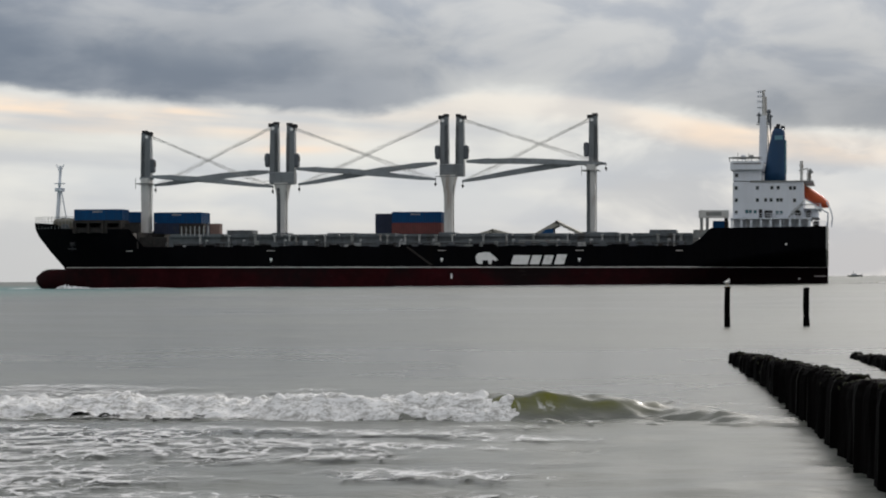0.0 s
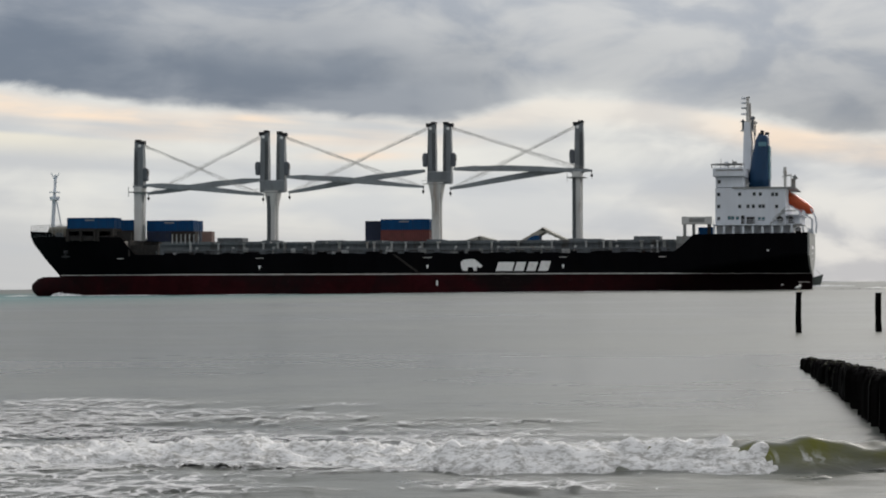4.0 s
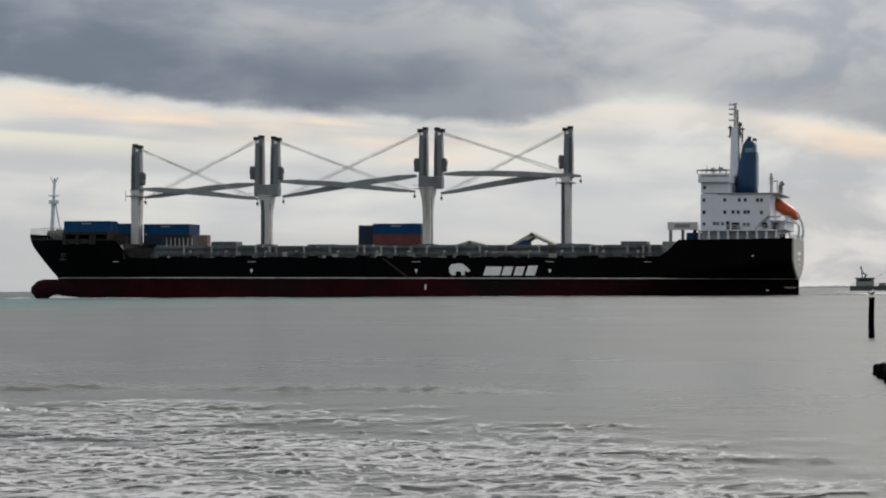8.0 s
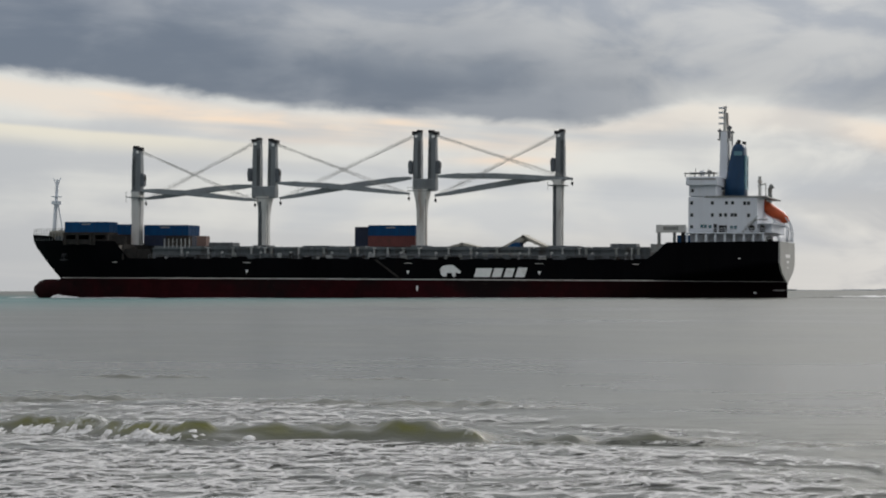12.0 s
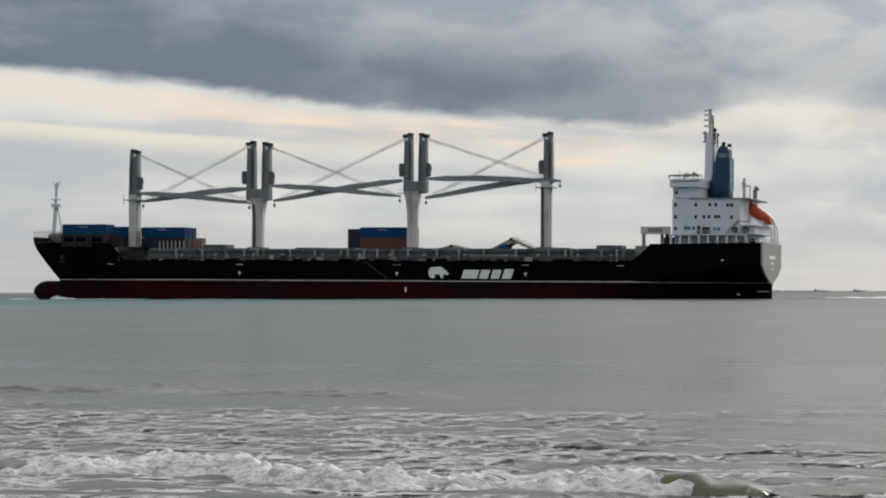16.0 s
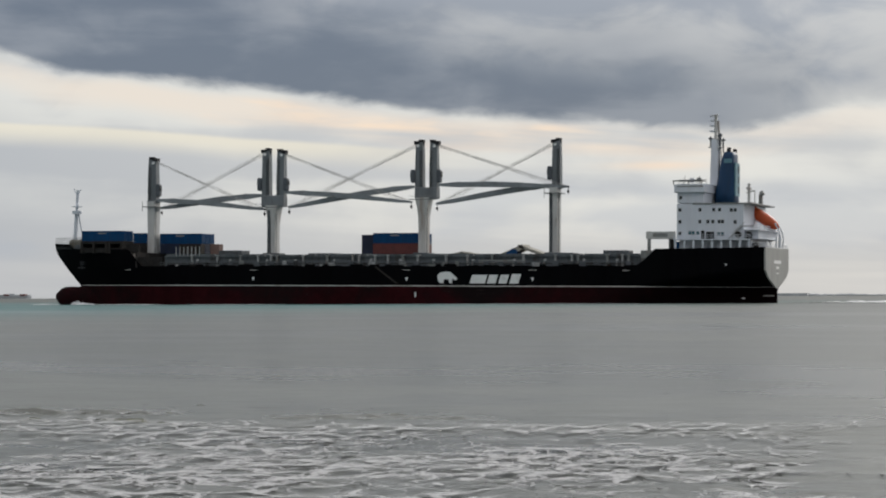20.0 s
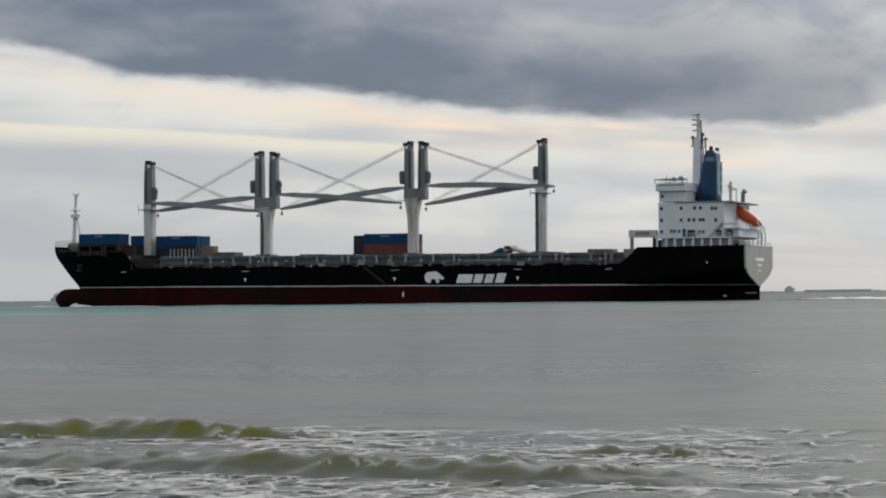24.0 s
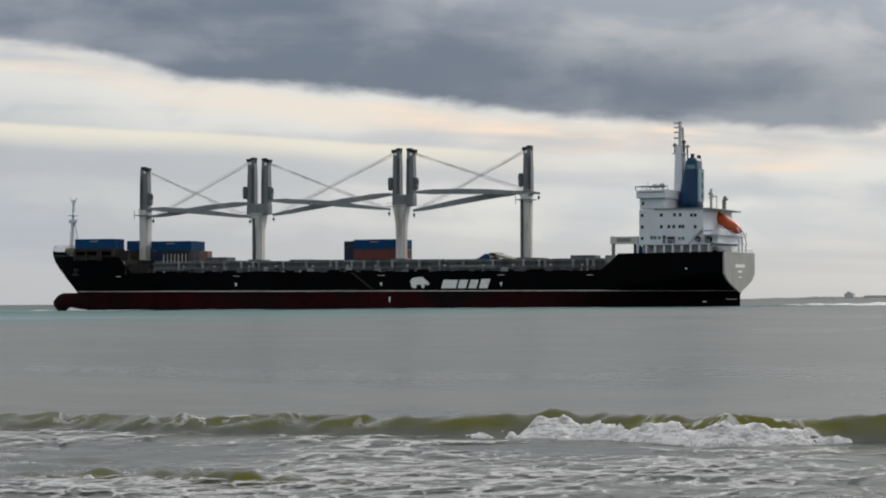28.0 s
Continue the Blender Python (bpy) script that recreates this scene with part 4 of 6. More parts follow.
def pedestal(c, z_top, flare, zb):
    """A box column, deeper across the ship than along it, with rounded corners and a wider head."""
    bm = bmesh.new()
    rings = []
    H = z_top - zb
    for f, k in ((0, 1.0), (0.45, 0.98), (0.68, 1.03), (0.82, 1.0 + 0.30 * flare), (0.93, 1.0 + 0.75 * flare), (1.0, 1.0 + flare)):
        ring = []
        for sx, sy, a0 in ((1, 1, 0), (-1, 1, 90), (-1, -1, 180), (1, -1, 270)):
            for a in (0, 30, 60, 90):
                ring.append((-c + sx * (1.0 * k - 0.3) + 0.3 * math.cos(radians(a0 + a)), 1.0 + sy * (1.75 * min(k, 1.15) - 0.3) + 0.3 * math.sin(radians(a0 + a)), zb + H * f))
        rings.append(ring)
    return loft(bm, rings)


for c, zt, fl, zb, plat in ((165.4, T(27.0, 165), 0.10, 11.2, None), (131.0, T(25.4, 131), 0.75, 10.8, (127.6, 134.2)), (89.8, T(26.7, 89), 0.85, 10.8, (85.9, 92.1)), (55.4, T(28.6, 55), 0.10, 10.8, None)):
    u0, u1 = c - 1.15, c + 1.15
    part("crane_pedestal", pedestal(c, zt, fl, zb), M["pale"], ship, "pale box-shaped crane pedestal with rust streaks")
    if plat:
        part("crane_platform", bevel(boxes((-plat[1] + 0.15, -plat[0] - 0.15, -0.4, 2.4, zt - 0.3, zt + 2.6)), 0.25, 2), M["grey"], ship, "wide grey platform joining twin cranes")
        part("platform_rail", bars(((-plat[1] - 0.6, -2.4, zt + 0.3), (-plat[0] + 0.6, -2.4, zt + 0.3), 0.05), ((-plat[1] - 0.6, -2.4, zt - 0.5), (-plat[0] + 0.6, -2.4, zt - 0.5), 0.12)), M["rib"], ship)
    else:
        part("slewing_ring", bars(((-(u0 + u1) / 2, 1, zt - 0.3), (-(u0 + u1) / 2, 1, zt + 0.3), 1.75), sides=20), M["grey"], ship)
        part("pedestal_platform", boxes((-u1 - 1.0, -u0 + 0.8, -1.4, 3.2, zt - 1.5, zt - 1.3), (-u1 - 1.05, -u1 - 0.95, -1.4, -1.3, zt - 2.6, zt)), M["rib"], ship)
    part("pedestal_ladder", bars(((-u0 + 0.15, -0.7, zb), (-u0 + 0.15, -0.7, zt - 1.6), 0.06), ((-u0 + 0.15, -0.2, zb), (-u0 + 0.15, -0.2, zt - 1.6), 0.06)), M["rib"], ship)
    # dark strip added for the shade on the pedestal's side, no real fitting
    if zt < 25 or u0 < 60:
        wide = 0.9 if zt < 25 else 0.8
        part("cable_trunk", bevel(boxes((-u1 + 0.15, -u1 + 0.15 + wide, -1.05, -0.6, zb, zt - 1.2)), 0.12, 1), M["deckgrey"], ship, "dark strip for the shaded side of the pedestal")
    part("pedestal_foot", bevel(boxes((-u1 - 0.9, -u0 + 0.9, -1.6, 3.6, 10.6, 12.2)), 0.15, 1), M["deckgrey"], ship)

# deckhouse
part("lower_house", boxes((-21.4, -4.6, -10.2, 10.2, 12.7, 14.9)), M["white"], ship)
part("boat_deck", bevel(boxes((-22.0, -3.6, -13.9, 13.9, 14.75, 15.05)), 0.05, 1), M["white"], ship)
part("boat_deck_rail", bars(*[((-22.0, -13.8, z), (-3.6, -13.8, z), 0.05) for z in (15.5, 16.0)], *[((-u, -13.8, 15.0), (-u, -13.8, 16.05), 0.05) for u in np.arange(3.7, 22.1, 1.5)], sides=4), M["white"], ship)
for u in np.arange(4.0, 22.0, 2.2):
    part("deck_pillar", boxes((-u - 0.22, -u + 0.22, -13.7, -13.3, 12.6, 14.8)), M["white"], ship)
part("accommodation_block", bevel(boxes((-21.4, -5.4, -13.0, 13.0, 15.05, 23.35)), 0.12, 2), M["white"], ship, "white accommodation block with small windows")
part("funnel_deck", bevel(boxes((-17.5, -3.2, -13.3, 13.3, 23.2, 23.5)), 0.04, 1), M["rib"], ship)
part("wheelhouse_base", bevel(boxes((-21.35, -15.0, -12.6, 12.6, 23.5, 26.0)), 0.1, 1), M["white"], ship)
part("wheelhouse", bevel(boxes((-21.9, -14.6, -13.6, 13.6, 26.0, 27.9)), 0.12, 2), M["white"], ship, "white wheelhouse with bridge wings")
part("wheelhouse_window_band", boxes((-21.95, -21.88, -12.8, 12.8, 26.6, 27.5)), M["glass"], ship)
part("wing_shade", boxes((-21.2, -15.0, -13.68, -13.58, 27.3, 27.6)), M["rib"], ship)
part("wheelhouse_roof", bevel(boxes((-21.6, -14.8, -10.5, 10.5, 27.9, 28.15)), 0.05, 1), M["white"], ship)
part("roof_rail", bars(*[((-21.5, -10.4, z), (-14.9, -10.4, z), 0.05) for z in (28.7, 29.1)], *[((-u, -10.4, 28.1), (-u, -10.4, 29.15), 0.05) for u in np.arange(14.9, 21.6, 1.1)], sides=4), M["rib"], ship)
part("radome", bevel(boxes((-19.9, -18.7, -6.6, -5.4, 28.6, 29.8)), 0.3, 3), M["white"], ship)
part("searchlight", bars(((-17.4, -7, 28.1), (-17.4, -7, 29.4), 0.1), ((-16.9, -7, 29.4), (-17.9, -7, 29.5), 0.32), sides=8), M["rib"], ship)
for x, y, z in ((-20.4, -9, 30.2), (-18.2, -3, 30.4)):
    part("aerial", bars(((x, y, 28.1), (x, y, z), 0.05)), M["soot"], ship)
for u, z, blue in ((20.5, 24.8, 0), (20.6, 21.9, 0), (20.6, 19.1, 0), (20.6, 16.3, 0), (15.8, 21.9, 0), (12.5, 21.9, 0), (11.1, 21.9, 0), (8.3, 21.8, 0), (7.4, 21.8, 0), (15.8, 19.1, 0), (13.9, 19.1, 0), (12.7, 19.1, 0), (11.2, 19.1, 0), (10.4, 19.1, 0), (7.4, 19.0, 0), (18.2, 16.5, 1), (17.4, 16.45, 1), (16.3, 16.4, 1), (11.3, 16.2, 1), (10.4, 16.2, 1)):
    yy = -12.63 if z > 23.5 else -13.03
    wpart = part("window", boxes((-u - 0.36, -u + 0.36, yy - 0.03, yy + 0.1, z - 0.42, z + 0.42)), M["rib"], ship)
    part("window_pane", boxes((-u - 0.28, -u + 0.28, yy - 0.05, yy - 0.02, z - 0.34, z + 0.34)), M["curtain" if blue else "glass"], wpart)
part("side_door", boxes((-15.5, -14.7, -13.06, -12.9, 15.1, 17.0)), M["soot"], ship)
part("deck_locker", bevel(boxes((-14.2, -12.4, -13.7, -13.1, 15.05, 16.7)), 0.06, 1), M["soot"], ship)
part("aft_gallery", boxes((-7.6, -1.9, -12.4, 12.4, 15.05, 15.2), (-5.4, -2.2, -11.6, 11.6, 15.2, 17.0), (-5.6, -1.6, -12.6, 12.6, 17.0, 17.2)), M["white"], ship)
part("aft_stair", bars(((-8.8, -13.3, 15.1), (-5.6, -13.3, 18.0), 0.14), ((-8.4, -13.3, 16.0), (-5.2, -13.3, 18.9), 0.06), ((-6.2, -13.2, 18.0), (-3.0, -13.2, 18.0), 0.10), sides=4), M["rib"], ship)
part("aft_rail", bars(*[((-5.6, y, z), (-1.6, y, z), 0.05) for z in (17.7, 18.2) for y in (-12.5, 12.5)], *[((-1.6, -12.5, z), (-1.6, 12.5, z), 0.05) for z in (17.7, 18.2)], *[((-1.6, y, 17.2), (-1.6, y, 18.2), 0.05) for y in np.linspace(-12.5, 12.5, 12)], sides=4), M["white"], ship)
for x, z, r in ((-6.6, 16.0, 0.75), (-4.2, 16.1, 0.6), (-2.6, 13.7, 0.7)):
    part("mooring_winch", bars(((x, -13.4, z), (x, -11.8, z), r), ((x - 0.6, -12.6, z - 0.7), (x + 0.6, -12.6, z - 0.7), 0.3), sides=12), M["stand"], ship, "dark mooring winch on the after deck")
part("poop_rail", bars(*[((-0.3, -14.0, z), (-0.3, 14.0, z), 0.05) for z in (13.6, 14.1)], *[((-0.3, y, 13.0), (-0.3, y, 14.1), 0.05) for y in np.linspace(-14, 14, 16)], *[((-4, -14.0, z), (-0.3, -14.0, z), 0.05) for z in (13.6, 14.1)], sides=4), M["white"], ship)


def funnel_mesh():
    bm = bmesh.new()
    rings = []
    for z, f, a, w in ((23.4, 14.7, 9.6, 3.9), (26.0, 14.6, 9.7, 3.8), (31.0, 13.8, 9.8, 3.5), (35.2, 12.9, 9.9, 3.2), (36.1, 12.4, 10.1, 2.9)):
        pts = []
        for ang in np.linspace(0, 6.2832, 25)[:-1]:
            c, s = math.cos(ang), math.sin(ang)
            k = (abs(c) ** 4 + abs(s) ** 4) ** -0.25
            pts.append((-(f + a) / 2 + (f - a) / 2 * c * k, w * s * k, z))
        rings.append(pts)
    return loft(bm, rings)


part("funnel", funnel_mesh(), M["funnel"], ship, "blue funnel tapering upward", True)
part("funnel_band", boxes((-12.2, -10.3, -3.42, -3.2, 33.4, 34.4)), M["teal"], ship, "pale emblem patch near the funnel top")
for z in (26.2, 28.6, 31.0):
    part("funnel_slot", boxes((-9.66, -9.56, 0.4, 1.6, z, z + 1.7)), M["soot"], ship)
part("funnel_grille", boxes((-9.9, -9.58, -2.4, 2.4, 25.5, 33.5)), M["teal"], ship, "blue-green grille on the funnel's aft face")
for x, y, z, r in ((-11.5, -1.2, 37.2, 0.45), (-10.5, 0.8, 36.9, 0.5), (-12.2, 0.6, 36.7, 0.3)):
    part("exhaust_pipe", bars(((x, y, 36.0), (x + 0.15, y, z), r), sides=12), M["soot"], ship)
for y0 in (-1.3, 1.3):
    bm = bmesh.new()
    loft(bm, [[(-14.9 + s * r, y0 * (1 - 0.25 * k) + y * 0.75, z) for s, y in ((-1, -1), (1, -1), (1, 1), (-1, 1))] for z, r, k in ((28.0, 1.0, 0), (33.0, 0.9, 0.5), (39.2, 0.72, 1))])
    part("mast_leg", bm, M["white"], ship, "tall white mast leg on the wheelhouse roof")
for dims in ((-16.4, -13.4, -1.7, 1.7, 37.2, 37.45), (-16.2, -13.9, -1.3, 1.3, 39.2, 39.45)):
    part("mast_platform", boxes(dims), M["pale"], ship)
part("mast_top", bars(((-14.9, -0.3, 37.4), (-14.8, -0.3, 45.2), 0.38), ((-14.2, 0.5, 37.4), (-14.4, 0.5, 43.8), 0.28), ((-15.3, -0.3, 45.0), (-14.3, -0.3, 45.2), 0.2), ((-15.6, 0, 38.8), (-13.6, 0, 38.8), 0.35), sides=6), M["pale"], ship)
for z in (41.0, 42.4, 43.6, 44.7):
    part("radar_scanner", bevel(boxes((-16.3, -15.2, -0.8, 0.3, z, z + 0.4)), 0.08, 1), M["white"], ship, "white scanner bar on the mast")
for x, y, z0, z1, r in ((-13.6, -1.2, 37.4, 40.6, 0.28), (-15.9, -1.2, 37.4, 39.9, 0.2), (-13.2, 0.6, 36.0, 39.6, 0.16)):
    part("mast_fitting", bars(((x, y, z0), (x, y, z1), r), ((x - 0.5, y, z1 - 0.5), (x + 0.5, y, z1 - 0.5), r * 1.2), sides=6), M["cabgrey"], ship)
for y in (-1.9, 1.9):
    part("mast_stay", bars(((-13.6, y * 0.4, 39.3), (-12.6, y, 28.2), 0.07), ((-14.0, y * 0.4, 37.2), (-13.4, y, 28.2), 0.07), sides=4), M["cabgrey"], ship)
part("wing_canopy", boxes((-22.3, -15.2, -13.5, -10.6, 28.75, 28.9), (-22.2, -22.0, -13.4, -13.2, 27.9, 28.8), (-18.5, -18.3, -13.4, -13.2, 27.9, 28.8), (-15.5, -15.3, -13.4, -13.2, 27.9, 28.8)), M["rib"], ship, "grey canopy over the bridge wing")
part("aft_post", bars(((-6.0, -4, 23.4), (-6.0, -4, 28.4), 0.35), ((-6.6, -4, 26.2), (-4.6, -4, 26.7), 0.16), ((-4.6, -4, 26.7), (-4.6, -4, 23.5), 0.12), ((-6.0, -4.9, 27.2), (-6.0, -3.1, 27.2), 0.5), sides=8), M["pale"], ship, "pale stores derrick and post")
part("vent_cowl", bars(((-4.4, 2.0, 23.4), (-4.4, 2.0, 26.0), 0.5), ((-4.4, 2.0, 26.0), (-3.7, 2.0, 26.5), 0.6), sides=10), M["rib"], ship)

# free-fall lifeboat on its slanting ramp, over the stern
lifeboat = new("lifeboat")
lifeboat.parent = ship
lifeboat.empty_display_size = 0.2
tagged(lifeboat, "enclosed orange lifeboat nose-down on a white ramp")
bm = bmesh.new()
A, B = Vector((-6.6, 0.8, 22.4)), Vector((0.2, 0.8, 17.9))
ax = (B - A).normalized()
up = Vector((-ax.z, 0, ax.x))
rings = []
for f, r in ((0.0, 0.7), (0.05, 1.1), (0.3, 1.4), (0.7, 1.35), (0.9, 0.95), (1.0, 0.3)):
    c = A.lerp(B, f)
    rings.append([tuple(c + up * (-1 if up.z < 0 else 1) * (r * math.sin(a)) + Vector((0, 1.25 * r * math.cos(a), 0))) for a in np.linspace(0, 6.2832, 13)[:-1]])
part("boat_shell", loft(bm, rings), M["orange"], lifeboat, "orange boat shell", True)
c = A.lerp(B, 0.12) + Vector((0, 0, 1.0))
part("steering_dome", bevel(boxes((c.x - 0.7, c.x + 0.7, c.y - 0.6, c.y + 0.6, c.z - 0.4, c.z + 0.5)), 0.2, 2), M["orange"], lifeboat)
for y in (-0.9, 2.5):
    part("launch_ramp", bars(((-7.2, y, 20.9), (0.0, y, 16.4), 0.16), ((0.0, y, 16.4), (-0.1, y, 13.2), 0.16), ((-3.0, y, 18.2), (-2.0, y, 13.2), 0.14), ((-0.4, y, 19.0), (0.7, y, 16.9), 0.16), ((0.7, y, 16.9), (1.0, y, 15.2), 0.16), ((1.0, y, 15.2), (0.8, y, 13.2), 0.16), sides=6), M["white"], lifeboat, "white launching ramp frame")
part("ramp_tie", bars(*[((x, -0.9, z), (x, 2.5, z), 0.1) for x, z in ((-7.0, 20.8), (-3.0, 18.2), (0.0, 16.4), (0.9, 15.4))]), M["white"], lifeboat)

# gantry before the house
for y in (-11.0, 10.3):
    part("gantry_leg", boxes((-29.0, -28.3, y, y + 0.7, 8.5, 16.95)), M["rib"], ship)
part("gantry_beam", bevel(boxes((-29.3, -22.4, -11.2, -9.9, 15.1, 16.9), (-29.2, -28.0, -11.0, 11.0, 15.9, 16.9)), 0.06, 1), M["pale"], ship)
part("gantry_leg", boxes((-23.4, -22.6, -11.0, -10.3, 12.2, 15.1)), M["stand"], ship, "dark inner gantry leg")
part("gantry_plate", boxes((-27.6, -24.0, -11.26, -11.2, 15.6, 16.5)), M["rib"], ship)
part("stores_box", bevel(boxes((-27.0, -23.4, 4.5, 8.0, 11.5, 14.8)), 0.08, 1), M["blue"], ship, "blue stores box before the house")
part("gantry_frame", boxes((-30.5, -22.0, -11.5, -10.9, 10.6, 12.4)), M["rib"], ship)

# forward mast, winches, rails
part("fore_mast", bars(((-188.2, 0, 12.5), (-187.6, 0, 23.5), 0.5), ((-187.6, 0, 23.5), (-187.3, 0, 29.0), 0.36), ((-185.4, 0.9, 12.5), (-187.2, 0, 23.5), 0.17), ((-188.4, 0, 29.4), (-187.4, 0, 27.2), 0.12), ((-186.4, 0, 29.4), (-187.4, 0, 27.2), 0.12), sides=8), M["white"], ship, "white tripod mast on the forecastle")
part("fore_mast_platform", bars(((-187.5, 0, 22.6), (-187.5, 0, 23.5), 1.25), ((-187.5, 0, 24.5), (-187.5, 0, 24.7), 1.4), sides=12), M["white"], ship)
part("fore_mast_ladder", bars(*[((-188.9 + 0.08 * i, -1.0 + 0.07 * i, 13 + 0.8 * i), (-185.8 - 0.11 * i, 0.7 - 0.05 * i, 13 + 0.8 * i), 0.05) for i in range(12)], sides=4), M["white"], ship)
# inner face of the far bulwark, cream with stiffening ribs, seen over the near edge
bm = bmesh.new()
sides = [[(-u, half_beam(u, 14.5) - d, z) for d, z in ((0.3, 13.0), (0.1, 13.0), (0.1, z1), (0.3, z1))] for u, z1 in ((180.6, 15.3), (182.5, 15.8), (184.5, 16.1), (186.5, 16.2), (188.6, 16.2))]
part("bow_bulwark", loft(bm, sides), M["rib"], ship, "cream inner face of the bow bulwark")
for u in np.arange(181.0, 188.5, 1.05):
    y = half_beam(u, 14.5)
    part("bulwark_stay", bars(((-u, y - 0.55, 13.0), (-u, y - 0.40, 15.4), 0.13), sides=4), M["deckgrey"], ship)
part("windlass", bars(((-184.5, -5, 13.4), (-184.5, 4, 13.4), 1.1), ((-186.0, -4, 13.9), (-186.0, -2, 13.9), 1.5), ((-182.8, 1, 13.5), (-182.8, 5, 13.5), 1.0), sides=14), M["deckgrey"], ship, "grey anchor windlass on the forecastle")
part("bow_rail", bars(*[((-u0, -half_beam(u0, 14.5) + 0.1, z), (-u1, -half_beam(u1, 14.5) + 0.1, z), 0.05) for z in (15.1, 15.7, 16.2) for u0, u1 in ((181, 184.5), (184.5, 188), (188, 191), (191, 193.6))], *[((-u, -half_beam(u, 14.5) + 0.1, 13.2), (-u, -half_beam(u, 14.5) + 0.1, 16.2), 0.06) for u in np.arange(181, 193.7, 1.15)], sides=4), M["rib"], ship)
part("bow_shelter", bevel(boxes((-188.0, -182.2, -4.2, 0.5, 12.6, 15.7)), 0.9, 4), M["shelter"], ship, "rounded tan shelter over the windlass")
part("container_stand", boxes(*[(-u - 0.3, -u + 0.3, -12.2, -6.6, 12.0, 14.85) for u in (168, 172.1, 176.0, 179.5)], (-179.8, -167.5, -12.2, -6.6, 14.5, 15.17)), M["stand"], ship, "grey steel stand under the forward containers")
part("stand_bulkhead", boxes((-179.8, -167.5, -6.5, -6.2, 12.0, 15.1)), M["rust"], ship, "rust-brown bulkhead behind the stand")
part("container_stand", boxes((-173.0, -166.2, 2.9, 6.0, 12.0, 14.96)), M["stand"], ship)
for u in (167.8, 171.4, 172.3, 175.9, 179.3):
    part("stand_post", bevel(boxes((-u - 0.3, -u + 0.3, -12.5, -12.1, 12.0, 15.1)), 0.05, 1), M["rust"], ship)
part("breakwater", boxes((-166.9, -163.2, -11.5, -11.0, 12.0, 14.2), (-180.0, -163.2, -12.0, -11.8, 12.2, 13.4)), M["stand"], ship)
part("hawse_pipe", bevel(boxes((-181.6, -180.4, -9.2, -8.2, 9.0, 9.9)), 0.1, 1), M["soot"], ship)
part("anchor", bars(((-181.0, -9.3, 9.6), (-181.0, -9.0, 7.9), 0.2), ((-182.0, -9.2, 8.3), (-180.0, -9.2, 8.3), 0.22)), M["soot"], ship)

# water thrown up along the hull and astern
def low_ridge(pts, width, height, seed):
    """A low uneven ridge of broken water along a line."""
    r = random.Random(seed)
    bm = bmesh.new()
    rings = []
    n = 40
    for i in range(n + 1):
        f = i / n
        k = f * (len(pts) - 1)
        j = min(int(k), len(pts) - 2)
        p = Vector(pts[j]).lerp(Vector(pts[j + 1]), k - j)
        s = math.sin(math.pi * min(1, max(0, f))) ** 0.6 * r.uniform(0.5, 1.15)
        w, h = width * (0.3 + s), max(0.03, height * s)
        rings.append([(p.x, p.y - w, p.z - 0.25), (p.x, p.y - w * 0.5, p.z + h * 0.7), (p.x, p.y, p.z + h), (p.x, p.y + w * 0.6, p.z + h * 0.6), (p.x, p.y + w, p.z - 0.25)])
    return loft(bm, rings, closed=False, caps=False)


wake = empty("ship_wake", "white broken water around the ship's bow and stern", "wake", ship_place(0) @ pose(0, 0, 0, 0, -TRIM, 0))
part("bow_wave", low_ridge([(-187.0, -4.0, 0), (-184.5, -6.5, 0), (-181, -9.4, 0), (-175, -12.6, 0)], 0.9, 0.95, 1), M["wake"], wake, "white bow wave", True)
part("bow_wash", low_ridge([(-200, -2.5, 0), (-195, -3.5, 0), (-190, -4.5, 0)], 1.2, 0.28, 7), M["wake"], wake, "", True)
part("bow_wash", low_ridge([(-178, -13.2, 0), (-166, -15.4, 0), (-152, -17.5, 0)], 0.9, 0.20, 8), M["wake"], wake, "", True)
part("side_wash", low_ridge([(-150, -15.0, 0), (-132, -15.2, 0), (-120, -15.4, 0)], 0.5, 0.09, 2), M["wake"], wake, "thin white wash along the hull", True)
part("side_wash", low_ridge([(-100, -14.8, 0), (-60, -14.8, 0), (-30, -14.6, 0)], 0.5, 0.07, 3), M["wake"], wake, "thin white wash along the hull", True)
part("stern_wash", low_ridge([(3, -9, 0), (12, -8, 0), (30, -6, 0)], 1.2, 0.25, 4), M["sea"], wake, "", True)
part("stern_wash", low_ridge([(10, -6, 0), (24, -3, 0), (46, 2, 0), (70, 4, 0)], 3.0, 0.7, 5), M["wake"], wake, "white wake astern", True)
part("stern_wash", low_ridge([(60, 4, 0), (95, 8, 0), (150, 8, 0)], 3.0, 0.55, 6), M["wake"], wake, "white wake astern", True)


# ---- containers on deck ----
CARGO = []


